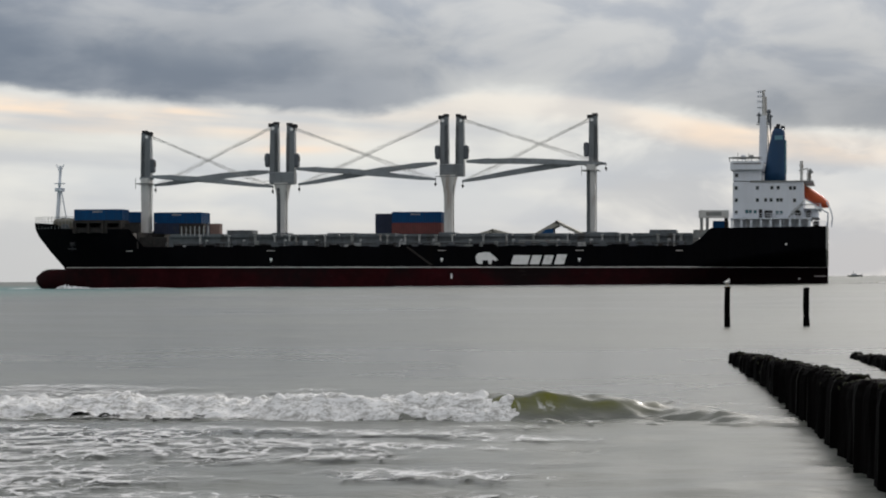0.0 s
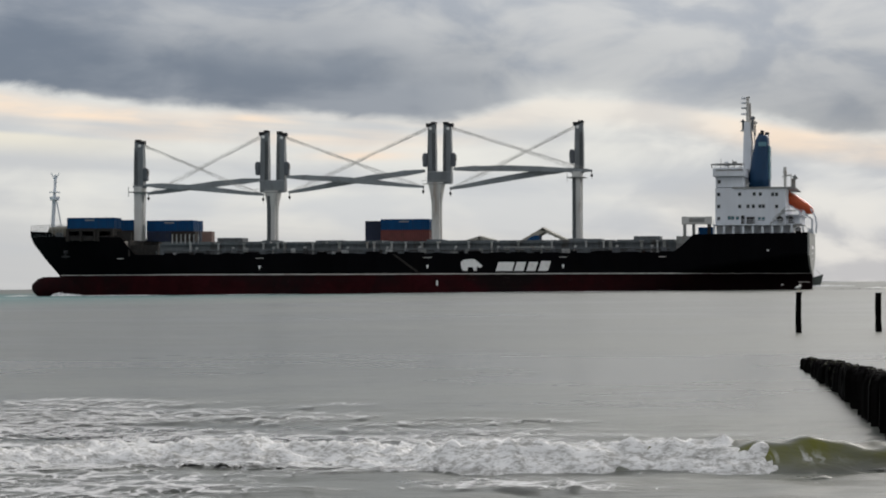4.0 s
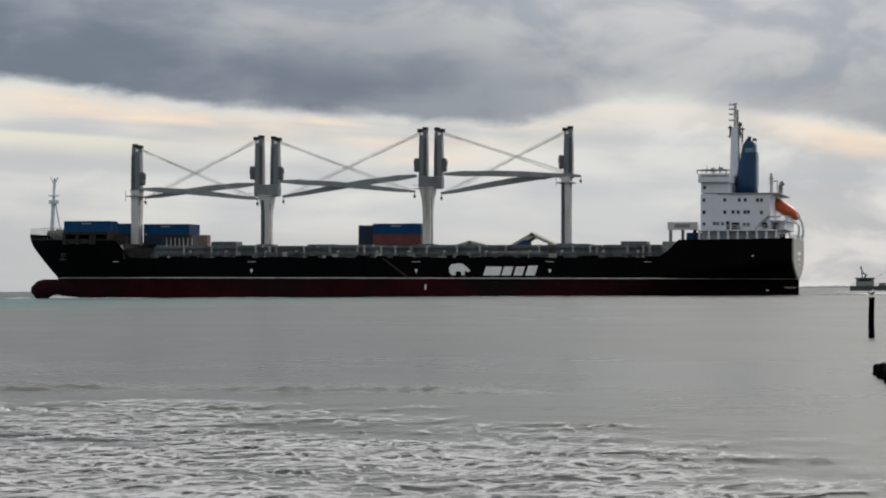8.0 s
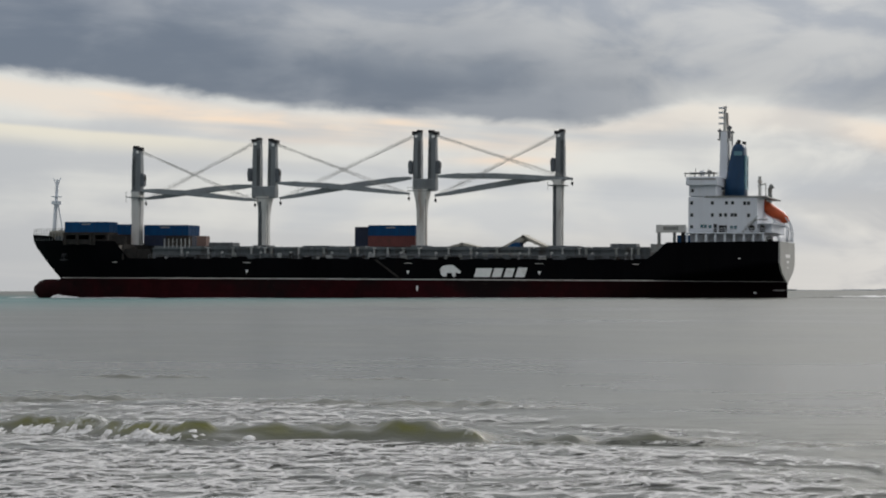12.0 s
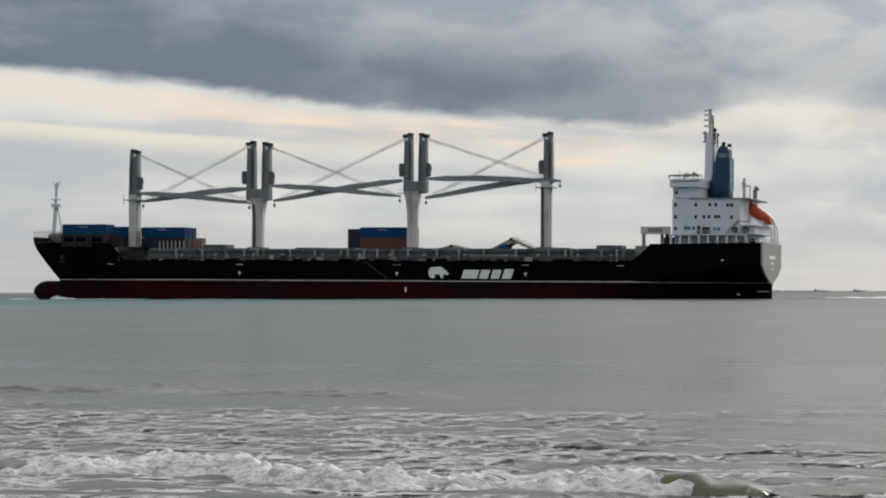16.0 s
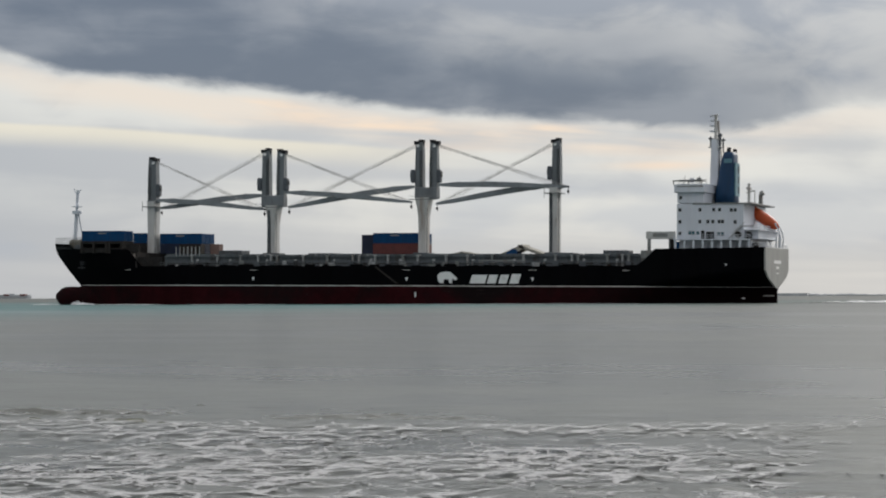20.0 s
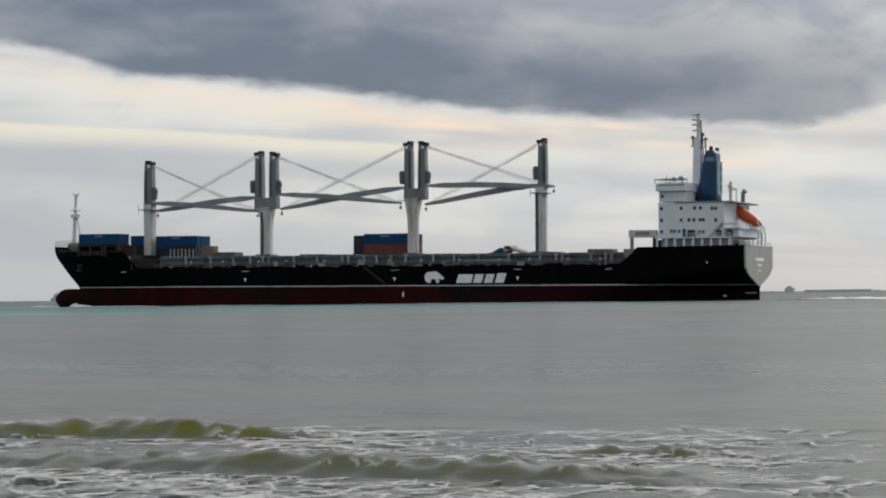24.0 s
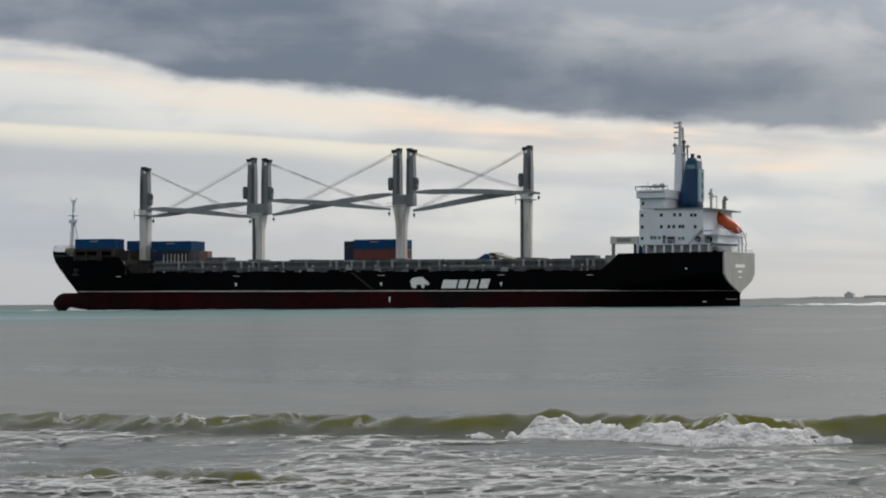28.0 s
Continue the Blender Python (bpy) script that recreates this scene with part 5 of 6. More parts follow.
def container(u0, u1, y0, z0, mat, label):
    """A corrugated box container, its aft end at u0."""
    ob = empty("shipping_container", label, "container", group="containers on the ship's deck")
    L, W, H = u1 - u0, 2.44, 2.6
    bm = bmesh.new()
    n = max(8, int(L / 0.28))
    for side, y in ((-1, 0.03), (1, W - 0.03)):
        rows = []
        for i in range(n * 2 + 1):
            x = -0.15 - (L - 0.3) * i / (n * 2)
            d = 0.035 if (i // 2) % 2 else 0.0
            rows.append((bm.verts.new((x, y - side * d, 0.15)), bm.verts.new((x, y - side * d, H - 0.12))))
        for a, b in zip(rows, rows[1:]):
            bm.faces.new((a[0], a[1], b[1], b[0]))
    box(bm, -L + 0.05, -0.05, 0.05, W - 0.05, H - 0.14, H - 0.03)
    box(bm, -L + 0.05, -0.05, 0.05, W - 0.05, 0.06, 0.18)
    part("side_panel", bm, M[mat], ob)
    bm = bmesh.new()
    for x in (-L, -0.16):
        for y in (0, W - 0.16):
            box(bm, x, x + 0.16, y, y + 0.16, 0, H)
    for y in (0, W - 0.1):
        for z in (0, H - 0.12):
            box(bm, -L + 0.16, -0.16, y, y + 0.1, z, z + 0.12)
    part("corner_frame", bm, M[mat], ob)
    for y in (0.14, W / 2 + 0.02):
        leaf = part("end_door", boxes((-0.10, -0.04, y, y + W / 2 - 0.16, 0.12, H - 0.12)), M[mat], ob)
        for k in (0.3, 0.8):
            bm = bmesh.new()
            bar(bm, (-0.03, y + k, 0.1), (-0.03, y + k, H - 0.1), 0.025, 4)
            part("lock_rod", bm, M[mat], leaf)
    if mat == "blue" and L > 8:
        part("side_lettering", boxes((-L * 0.62, -L * 0.42, -0.012, 0.0, H - 0.75, H - 0.45)), M["rib"], ob, "pale bar of lettering")
    CARGO.append((ob, pose(-u0, y0, z0)))
    return ob


for row, y0 in enumerate((-11.9, -9.3)):
    container(167.4, 179.6, y0, 15.2, "blue", "blue forty-foot container high on the forecastle stand")
container(166.4, 172.5, 3.2, 14.98, "blue", "blue twenty-foot container behind the fore crane")
for y0 in (1.4, 4.0, 6.6):
    container(151.6, 163.8, y0, 14.75, "blue", "blue forty-foot container on the upper tier")
    container(151.6, 163.8, y0, 12.12, "navy", "dark blue container under an upper tier")
container(147.4, 149.9, 3.0, 12.0, "pink", "small dull pink box behind the forward stack")
container(149.6, 155.7, -3.5, 11.85, "rust", "weathered brown container on the hatch")
for y0 in (2.6, 5.2, 7.8, 10.4):
    container(92.0, 104.2, y0, 14.65, "blue", "blue forty-foot container on a red-brown one")
    container(92.0, 104.2, y0, 12.0, "brick", "red-brown forty-foot container on the hatch")
for y0 in (5.4, 8.0):
    container(103.4, 109.4, y0 + 2.6, 14.38, "navy", "dark blue twenty-foot container on the upper tier")
    container(103.4, 109.4, y0 + 2.6, 11.78, "navy", "dark blue twenty-foot container on the hatch")


# ---- breaking waves: rigid ridges of water and surf that run up the beach ----
WAVES = []


def bumps(cs):
    """Crest height along a wave: a sum of smooth humps (centre, half width, height)."""
    def f(X):
        h = np.zeros_like(X, dtype=float)
        for c, w, a in cs:
            h = np.maximum(h, a * np.exp(-((X - c) / w) ** 4))
        return h
    return f


def ridge(*knots):
    """Crest height along a wave by (x, height) knots."""
    kx, kh = [k[0] for k in knots], [k[1] for k in knots]
    return lambda X: np.interp(X, kx, kh)


def wave_shape(crest, seed, lean=1.0, back=2.6, ragged=0.08):
    """Height of a wave over its own ground: steep towards -y, long behind; the crest line wanders."""
    wander, ripple = wavelets(6, 3.0, 11.0, seed), wavelets(18, 0.22, 1.2, seed + 50, 1.6)
    notch, rag = wavelets(6, 0.9, 3.0, seed + 90), wavelets(14, 0.2, 0.8, seed + 91)

    def f(X, Y):
        h = crest(X) * (1 + ragged * notch(X, 0 * X) + 0.6 * ragged * rag(X, 0.3 * Y))
        y = Y - 0.28 * wander(X, 0 * X)
        front = sstep(y, -0.60 * lean, 0.05)
        behind = np.exp(-np.maximum(y, 0) / back * 2.2)
        return h * front * behind + 0.024 * ripple(X, Y) * np.clip(h * 6, 0, 1) - 0.012
    return f


def make_wave(label, x0, x1, crest, seed, rolls=(), lean=1.0, back=2.6, ragged=0.08):
    """rolls: where surf lies along the crest (from, to, depth) and how it rises on its wave (seconds, x, y, z)."""
    ob = empty("breaking_wave", label, "wave", group="waves running ashore")
    f = wave_shape(crest, seed, lean, back, ragged)
    xs, ys = np.arange(x0, x1, 0.09), np.concatenate([np.arange(-1.5, 0.6, 0.05), np.linspace(0.6, 6.0, 26)])
    edge = lambda X, Y: f(X, Y) - 0.14 * sstep(Y, 3.6, 6.0) - 0.14 * sstep(-Y, 0.9, 1.4) - 0.2 * (1 - sstep(np.minimum(X - x0, x1 - X), 0.0, 1.2))
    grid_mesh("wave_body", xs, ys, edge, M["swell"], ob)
    lumps, fine, big = wavelets(30, 0.18, 0.6, seed + 7, 1.4), wavelets(36, 0.09, 0.22, seed + 8), wavelets(10, 0.9, 3.0, seed + 9)
    wander = wavelets(6, 3.0, 11.0, seed)
    for a, b, depth, rows in rolls:
        sx, sy = np.arange(a - 0.6, b + 0.6, 0.05), np.arange(-1.5, depth + 0.5, 0.045)

        def surf(X, Y, a=a, b=b, depth=depth):
            y = Y - 0.28 * wander(X, 0 * X)
            ends = sstep(np.minimum(X - a, b - X) - 0.4 * np.maximum(y, 0) + 0.14 * big(X, Y) + 0.12 * lumps(X, Y), -0.3, min(1.9, 0.36 * (b - a)))
            toe = sstep(y + 0.10 * big(X * 0.8, 0 * X) + 0.05 * lumps(X, 0 * X), -0.88, -0.45)
            tail = 1 - sstep(y + 0.3 * big(X, Y), depth * 0.3, depth)
            h = np.maximum(f(X, Y), -0.02)
            k = ends * toe * tail
            puffs = 0.032 * np.abs(lumps(X, Y)) + 0.015 * np.abs(fine(X, Y)) + 0.006 * big(X, Y)
            return -0.18 + k * (0.20 + 0.90 * h) + k * puffs

        def thick(X, Y, a=a, b=b, depth=depth):
            y = Y - 0.28 * wander(X, 0 * X)
            return np.clip(sstep(np.minimum(X - a, b - X) + 0.2 * big(X, Y), -0.2, 1.2) * sstep(y, -0.9, -0.5) * (1 - sstep(y, depth * 0.05, depth * 1.0)), 0, 1)
        roll = grid_mesh("surf_roll", sx, sy, surf, M["surf"], ob, thick)
        tagged(roll, "tumbling white surf")
        if rows:
            ROLLS.append((roll, rows))
    return ob


def key_wave(ob, rows):
    """rows: seconds, x, y, z."""
    WAVES.append((ob, rows))


ROLLS = []
w1 = make_wave("white breaker rolling in with a green shoulder", -30, 6, ridge((-30, 0.20), (-9, 0.21), (-5, 0.24), (-2.4, 0.29), (-0.6, 0.34), (0.3, 0.38), (0.9, 0.34), (1.5, 0.25), (2.2, 0.14), (3.2, 0.07), (4.5, 0.03), (6, 0.01)), 11, rolls=[(-30.0, 0.95, 2.6, None)])
key_wave(w1, [(0, -4.2, 30.3, 0), (3, -1.95, 24.75, 0.02), (3.5, -1.6, 23.9, 0.0), (6, -0.3, 21.0, -0.29), (8, 0.5, 18.4, -0.55), (11, 1.2, 15.5, -0.85), (28, 1.2, 15.5, -0.95)])
w2 = make_wave("low green wave breaking among old foam", -26, 9, bumps([(-18, 8, 0.26), (-9.0, 1.8, 0.30), (-6.4, 1.8, 0.30), (-4.0, 1.8, 0.31), (-2.1, 1.4, 0.25), (-0.9, 0.8, 0.29), (1.4, 1.6, 0.14), (5, 3.0, 0.10)]), 23,
               rolls=[(-26.0, -5.6, 0.8, [(0, 0, 0, -0.6), (9, 0, 0, -0.4), (11, 0, 0, -0.12), (12, 0, 0, -0.02), (28, 0, 0, 0)]), (-9.0, -2.6, 1.1, [(0, 0, 0, -0.7), (12, 0, 0, -0.5), (13.2, 0, 0, -0.2), (14.4, 0, 0, -0.03), (15.2, 0, 0, 0.02), (28, 0, 0, 0)]), (-6.0, 0.3, 0.9, [(0, 0, 0, -0.7), (13.5, 0, 0, -0.5), (14.5, 0, 0, -0.17), (15.0, 0, 0, -0.03), (15.6, 0, 0, 0.0), (28, 0, 0, 0)]), (-0.2, 4.0, 0.6, [(0, 0, 0, -0.7), (13.0, 0, 0, -0.5), (14.5, 0, 0, -0.10), (16, 0, 0, 0.0), (28, 0, 0, 0)]),
                      (-10.5, -1.4, 0.5, [(0, 0, -0.4, -0.6), (6.5, 0, -0.45, -0.30), (8, 0, -0.4, -0.04), (10, 0, -0.35, -0.03), (12, 0, -0.2, -0.15), (13.5, 0, 0, -0.5), (28, 0, 0, -0.6)])])
key_wave(w2, [(0, -15.0, 48.0, -0.7), (6, -12.6, 37.5, -0.36), (8, -10.8, 34.2, -0.25), (9, -9.9, 32.6, -0.21), (10, -9.0, 30.9, -0.16), (12, -6.9, 27.5, -0.04), (14.5, -4.5, 23.9, -0.06), (16, -3.2, 21.4, -0.13), (17, -2.4, 19.8, -0.13), (18.5, -1.2, 17.5, -0.35), (20, -0.5, 15.5, -0.85), (28, -0.5, 15.5, -0.95)])
w3 = make_wave("short green wave crumbling near the beach", -7, 5.5, ridge((-7, 0.14), (-3.8, 0.18), (-2.2, 0.23), (-1.0, 0.25), (0.6, 0.24), (1.5, 0.26), (2.4, 0.21), (3.3, 0.17), (4.3, 0.02)), 37,
               rolls=[(-7.0, -0.4, 0.5, [(0, 0, 0, -0.7), (23.6, 0, -0.2, -0.4), (24.6, 0, -0.2, -0.14), (25.5, 0, -0.1, -0.01), (28, 0, 0, 0)]), (-0.8, 3.0, 0.4, [(0, 0, 0, -0.7), (24.2, 0, 0, -0.4), (25.0, 0, 0, -0.04), (28, 0, 0, 0.02)])])
key_wave(w3, [(0, -10.5, 45, -0.7), (17, -10.2, 33, -0.45), (21, -9.4, 27.0, -0.20), (23.5, -9.4, 22.9, -0.02), (24, -9.5, 22.1, 0.0), (25, -9.8, 20.9, -0.14), (26, -9.6, 20.1, -0.17), (28, -9.0, 18.0, -0.24)])
w4 = make_wave("green peaked wave with thin foam lines", -6, 5.0, ridge((-6, 0.30), (-3, 0.33), (-0.8, 0.35), (0.4, 0.36), (1.05, 0.39), (1.22, 0.28), (1.4, 0.36), (2.1, 0.32), (2.5, 0.23), (3.2, 0.18), (3.7, 0.02)), 41,
               rolls=[(-6.0, 0.5, 0.5, [(0, 0, 0, -0.7), (24.2, 0, 0, -0.5), (25.2, 0, -0.1, -0.14), (26, 0, -0.15, -0.08), (28, 0, -0.15, -0.08)])])
key_wave(w4, [(0, -19.5, 52, -0.8), (17, -17.6, 36.0, -0.5), (19, -17.3, 32.8, -0.36), (21, -16.6, 29.9, -0.30), (22.4, -16.1, 28.9, -0.10), (23.5, -15.7, 28.4, -0.13), (24, -15.3, 27.6, -0.13), (25, -14.5, 25.5, -0.11), (26, -13.9, 23.6, -0.19), (27, -13.0, 22.4, -0.22), (28, -12.0, 21.2, -0.26)])
w5 = make_wave("long green wave rising and breaking in its middle", -24, 16, ridge((-24, 0.22), (-14, 0.26), (-10, 0.28), (-7, 0.30), (-4, 0.31), (-1.6, 0.33), (-0.4, 0.37), (0.6, 0.39), (1.8, 0.40), (2.6, 0.37), (3.6, 0.37), (4.8, 0.385), (5.6, 0.36), (7, 0.32), (10, 0.27), (13, 0.15), (16, 0.0)), 59, ragged=0.035,
               rolls=[(1.3, 3.8, 0.5, [(0, 0, 0, -0.8), (26, 0, 0, -0.6), (26.5, 0, -0.05, -0.22), (27, 0, -0.1, -0.06), (27.6, 0, -0.1, -0.08), (28, 0, 0, -0.3)]), (-1.7, 5.5, 0.6, [(0, 0, 0, -0.8), (26.6, 0, 0, -0.6), (27.2, 0, -0.1, -0.22), (27.6, 0, -0.2, -0.14), (28, 0, -0.3, -0.12)])])
# its far end rises last: seconds, x, y, z, slope along the crest
key_wave(w5, [(0, -17, 80, -0.7, 0), (19, -14.6, 49, -0.55, 0), (21.5, -13.8, 44.2, -0.46, -0.1), (23.5, -12.9, 40.2, -0.43, -0.1), (24, -12.65, 39.1, -0.435, -0.1), (25, -12.2, 36.9, -0.30, -0.22), (26, -11.7, 33.7, -0.16, -0.55), (27, -11.3, 31.1, -0.09, -0.35), (28, -10.9, 29.4, -0.03, -0.1)])
w6 = make_wave("small green ripple running ashore", -3.5, 3.5, ridge((-3.5, 0.02), (-2.4, 0.10), (-1.6, 0.17), (-1.2, 0.23), (0.2, 0.24), (0.8, 0.18), (1.6, 0.07), (3, 0.03)), 61,
               rolls=[(-3.2, -1.2, 0.4, [(0, 0, 0, -0.7), (25, 0, 0, -0.3), (26.2, 0, 0, -0.04), (28, 0, 0, 0)])])
key_wave(w6, [(0, -7.5, 46, -0.6), (21, -7.4, 30.5, -0.3), (24, -6.8, 25.9, -0.14), (25, -6.15, 24.0, -0.11), (26, -6.1, 22.6, -0.05), (27, -5.8, 20.9, -0.10), (28, -5.4, 19.3, -0.14)])
w7 = make_wave("small dark ripple running ashore", -9, 9, bumps([(-4, 3.0, 0.12), (3, 3.5, 0.10)]), 67)
key_wave(w7, [(0, -16, 50, -0.4), (6, -15.5, 43, -0.05), (8, -15, 40.5, 0.0), (10, -14.5, 38.0, 0), (13, -14, 35, -0.02), (16, -14, 33.0, -0.1), (28, -13, 26, -0.5)])
w8 = make_wave("small dark ripple running ashore", -7, 7, bumps([(-3, 2.0, 0.11), (2.4, 2.5, 0.09)]), 71)
key_wave(w8, [(0, -13, 62, -0.4), (12, -16.5, 46, -0.06), (15, -17, 40.5, 0.0), (17, -17, 37.5, 0), (19, -16.5, 34.5, -0.03), (21, -13.5, 31.5, -0.03), (24, -12, 27, -0.3), (28, -11, 22, -0.6)])

# ---- foam lying on the water, sheet by sheet ----
FOAM = []


def foam_sheet(label, x0, x1, y0, y1, mat, seed, edge, rows):
    """edge(X, Y): metres inside the sheet's outline, with which it thins out."""
    rag, und = wavelets(16, 1.2, 7.0, seed, 1.5), wavelets(14, 0.7, 3.0, seed + 3, 1.4)
    xs, ys = np.arange(x0, x1, 0.22), np.arange(y0, y1, 0.22)
    ob = grid_mesh("sea_foam", xs, ys, lambda X, Y: 0.038 + 0.010 * und(X, Y), M[mat], thick=lambda X, Y: sstep(edge(X, Y) + 1.5 * rag(X, Y), -0.3, 2.6))
    tagged(ob, label, "foam", kind="stuff")
    FOAM.append((ob, rows))


inside = lambda x0, x1, y0, y1: (lambda X, Y: np.minimum(np.minimum(X - x0, x1 - X), np.minimum(Y - y0, y1 - Y)))
foam_sheet("lacy white foam left on the shallow water", -44, -2.6, 12, 29, "foam_a", 5, lambda X, Y: np.minimum(np.minimum(-(X + 5.2 - (Y - 20) * 0.18), 28.8 - Y), Y - 12), [(0, 0, 0, 0), (6, 0.6, -0.6, 0), (12, 1.2, -1.2, -0.01), (16, 1.6, -1.6, -0.03), (21, 2, -2, -0.06), (28, 2.5, -2.5, -0.12)])
for lo, hi, when in ((28.5, 36.6, -2.0), (23.5, 30.0, 2.0), (13.0, 25.0, 4.3)):
    rows = [(0, 0, 0.5, -0.07), (when, 0, 0.5, -0.07), (when + 2.2, 0, 0.4, 0)] if when > 0 else [(0, 0, 1.6, 0), (2, 0, 0.4, 0), (4, 0, -1.0, 0), (6, 0, -1.5, 0), (8.5, 0.1, -0.5, 0)]
    foam_sheet("fresh white foam left behind by a breaker", -40, 3.0, lo - 1, hi + 1, "foam_b", 6 + int(lo), lambda X, Y, lo=lo, hi=hi: np.minimum(np.minimum(-(X + 9.6 + (Y - 36.4) * 0.60), 12.0), np.minimum(Y - lo, hi - Y)), rows + [(10, 0.2, 0, 0), (13, 0.6, -0.8, -0.006), (16, 1.2, -2.0, -0.036), (17.5, 1.5, -2.6, -0.045), (20, 2.0, -3.5, -0.065), (28, 3, -6, -0.12)])
foam_sheet("thin foam threads drifting on the shallows", -34, 0.0, 20, 36, "foam_c", 8, inside(-34, -4.2, 22, 35), [(0, -6, 10, -0.2), (10, -4, 4, -0.08), (13, -2.4, 1.6, -0.02), (16, -1.0, 0.0, 0), (21, 0, -1.8, -0.008), (24, 0.4, -3.0, -0.03), (28, 1, -5, -0.06)])
foam_sheet("thin foam threads near the beach", -32, 1.0, 13, 27, "foam_c", 9, inside(-32, -5.0, 14, 26.5), [(0, -3, 6, -0.2), (15, -1.5, 3, -0.06), (18, -0.6, 0.6, 0), (21, 0, 0, 0), (25, 0.4, -0.5, 0), (28, 0.8, -1.2, 0)])
foam_sheet("thin scattered foam in front of a wave", -30, 0.0, 18, 31, "foam_c", 10, inside(-30, -6.5, 19, 30), [(0, -3, 12, -0.2), (20, -1.5, 4, -0.1), (23, -0.4, 0.6, -0.01), (26, 0, -0.3, 0), (28, 0.3, -1.0, 0)])


# ---- groynes of timber piles ----
def pile_meshes(count, seed):
    made = []
    r = random.Random(seed)
    for k in range(count):
        bm = bmesh.new()
        rings = []
        tx, ty = r.uniform(-0.03, 0.03), r.uniform(-0.03, 0.03)
        for f, rad in ((0, 0.20), (0.5, 0.195), (0.9, 0.18), (0.97, 0.155), (1.0, 0.10)):
            rings.append([((rad + r.uniform(-0.015, 0.015)) * math.cos(a) + tx * f, (rad + r.uniform(-0.015, 0.015)) * math.sin(a) + ty * f, -1.6 + 1.6 * f) for a in np.linspace(0, 6.2832, 9)[:-1]])
        loft(bm, rings)
        bmesh.ops.recalc_face_normals(bm, faces=bm.faces[:])
        me = bpy.data.meshes.new("stake")
        bm.to_mesh(me)
        bm.free()
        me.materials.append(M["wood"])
        made.append(me)
    return made


PILES = pile_meshes(8, 3)


def groyne(label, x0, y0, y1, slant, tops, seed):
    ob = empty("groyne", label, "groyne", group="groynes on the beach")
    r = random.Random(seed)
    weedy = bmesh.new()
    y = y0
    while y > y1:
        for k, dx in ((0, 0.0), (1, 0.36)):
            x = x0 + (y0 - y) * slant + dx + 0.10 * math.sin(math.pi * (y0 - y) / (y0 - y1)) + r.uniform(-0.05, 0.05)
            zt = float(np.interp(y, *tops)) + r.uniform(-0.05, 0.03) - 0.03 - 0.16 * k
            if r.random() < 0.03:
                zt -= 0.15
            p = new("stake", r.choice(PILES))
            p.parent = ob
            p.matrix_basis = pose(x, y + r.uniform(-0.04, 0.04), zt, r.uniform(-2, 2), r.uniform(-2, 2), r.uniform(0, 360))
            if r.random() < 0.75:
                for _ in range(5):
                    a, q = r.uniform(0, 6.28), r.uniform(0.03, 0.15)
                    c = Vector((x + q * math.cos(a), y + q * math.sin(a), zt - 0.02 - (0.1 if q > 0.11 else 0)))
                    s = r.uniform(0.035, 0.065)
                    m = Matrix.Translation(c) @ Euler((r.uniform(-1, 1), r.uniform(-1, 1), r.uniform(0, 6))).to_matrix().to_4x4() @ Matrix.Diagonal((s, s * 0.8, s * 0.55, 1))
                    bmesh.ops.create_icosphere(weedy, subdivisions=1, radius=1.0, matrix=m)
        y -= 0.34
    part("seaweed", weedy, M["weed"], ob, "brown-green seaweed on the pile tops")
    return ob


groyne("double row of black wet timber piles topped with seaweed", -2.45, 50.6, 11.5, 0.094, ((11, 20, 24.5, 29, 39.5, 48, 51), (1.2, 0.95, 0.84, 0.75, 0.51, 0.31, 0.25)), 4)
groyne("farther double row of black wet timber piles", 0.15, 53.0, 18.0, 0.094, ((18, 30, 45, 53), (0.9, 0.65, 0.32, 0.14)), 9)


def mooring_post(x, y, top, lean, label):
    ob = empty("mooring_post", label, "post", pose(x, y, 0, 0, lean, 0), group="posts standing in the sea")
    bm = bmesh.new()
    r = random.Random(int(abs(x) * 10))
    rings = []
    for f in np.linspace(0, 1, 9):
        rad = 0.125 - 0.015 * f + r.uniform(-0.008, 0.008)
        rings.append([(rad * math.cos(a) + 0.012 * math.sin(f * 7), rad * math.sin(a), -1.2 + (top + 1.2) * f) for a in np.linspace(0, 6.2832, 13)[:-1]])
    loft(bm, rings)
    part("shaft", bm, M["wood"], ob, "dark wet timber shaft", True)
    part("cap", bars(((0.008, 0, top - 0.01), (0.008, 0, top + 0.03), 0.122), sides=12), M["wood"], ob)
    return ob


mooring_post(-4.489, 85.0, 1.476, 0.4, "upright dark timber post with a gull on top")
mooring_post(-1.59, 85.9, 1.425, -0.2, "upright bare dark timber post in the water")
gull = empty("gull", "pale gull sitting on a timber post", "gull", pose(-4.475, 85.0, 1.505, 0, 0, 70))
bm = bmesh.new()
loft(bm, [[(x, w * math.cos(a), z + h * math.sin(a)) for a in np.linspace(0, 6.2832, 11)[:-1]] for x, z, w, h in ((-0.19, 0.15, 0.02, 0.015), (-0.12, 0.155, 0.06, 0.05), (0.0, 0.16, 0.085, 0.075), (0.09, 0.175, 0.065, 0.065), (0.13, 0.20, 0.03, 0.035))])
part("body", bm, M["plume"], gull, "", True)
bm = bmesh.new()
bmesh.ops.create_icosphere(bm, subdivisions=2, radius=0.048, matrix=Matrix.Translation((0.14, 0, 0.255)))
bar(bm, (0.10, 0, 0.19), (0.135, 0, 0.245), 0.05, 8, 0.036)
part("head", bm, M["plume"], gull, "", True)
part("beak", bars(((0.18, 0, 0.252), (0.235, 0, 0.240), 0.012)), M["beak"], gull)
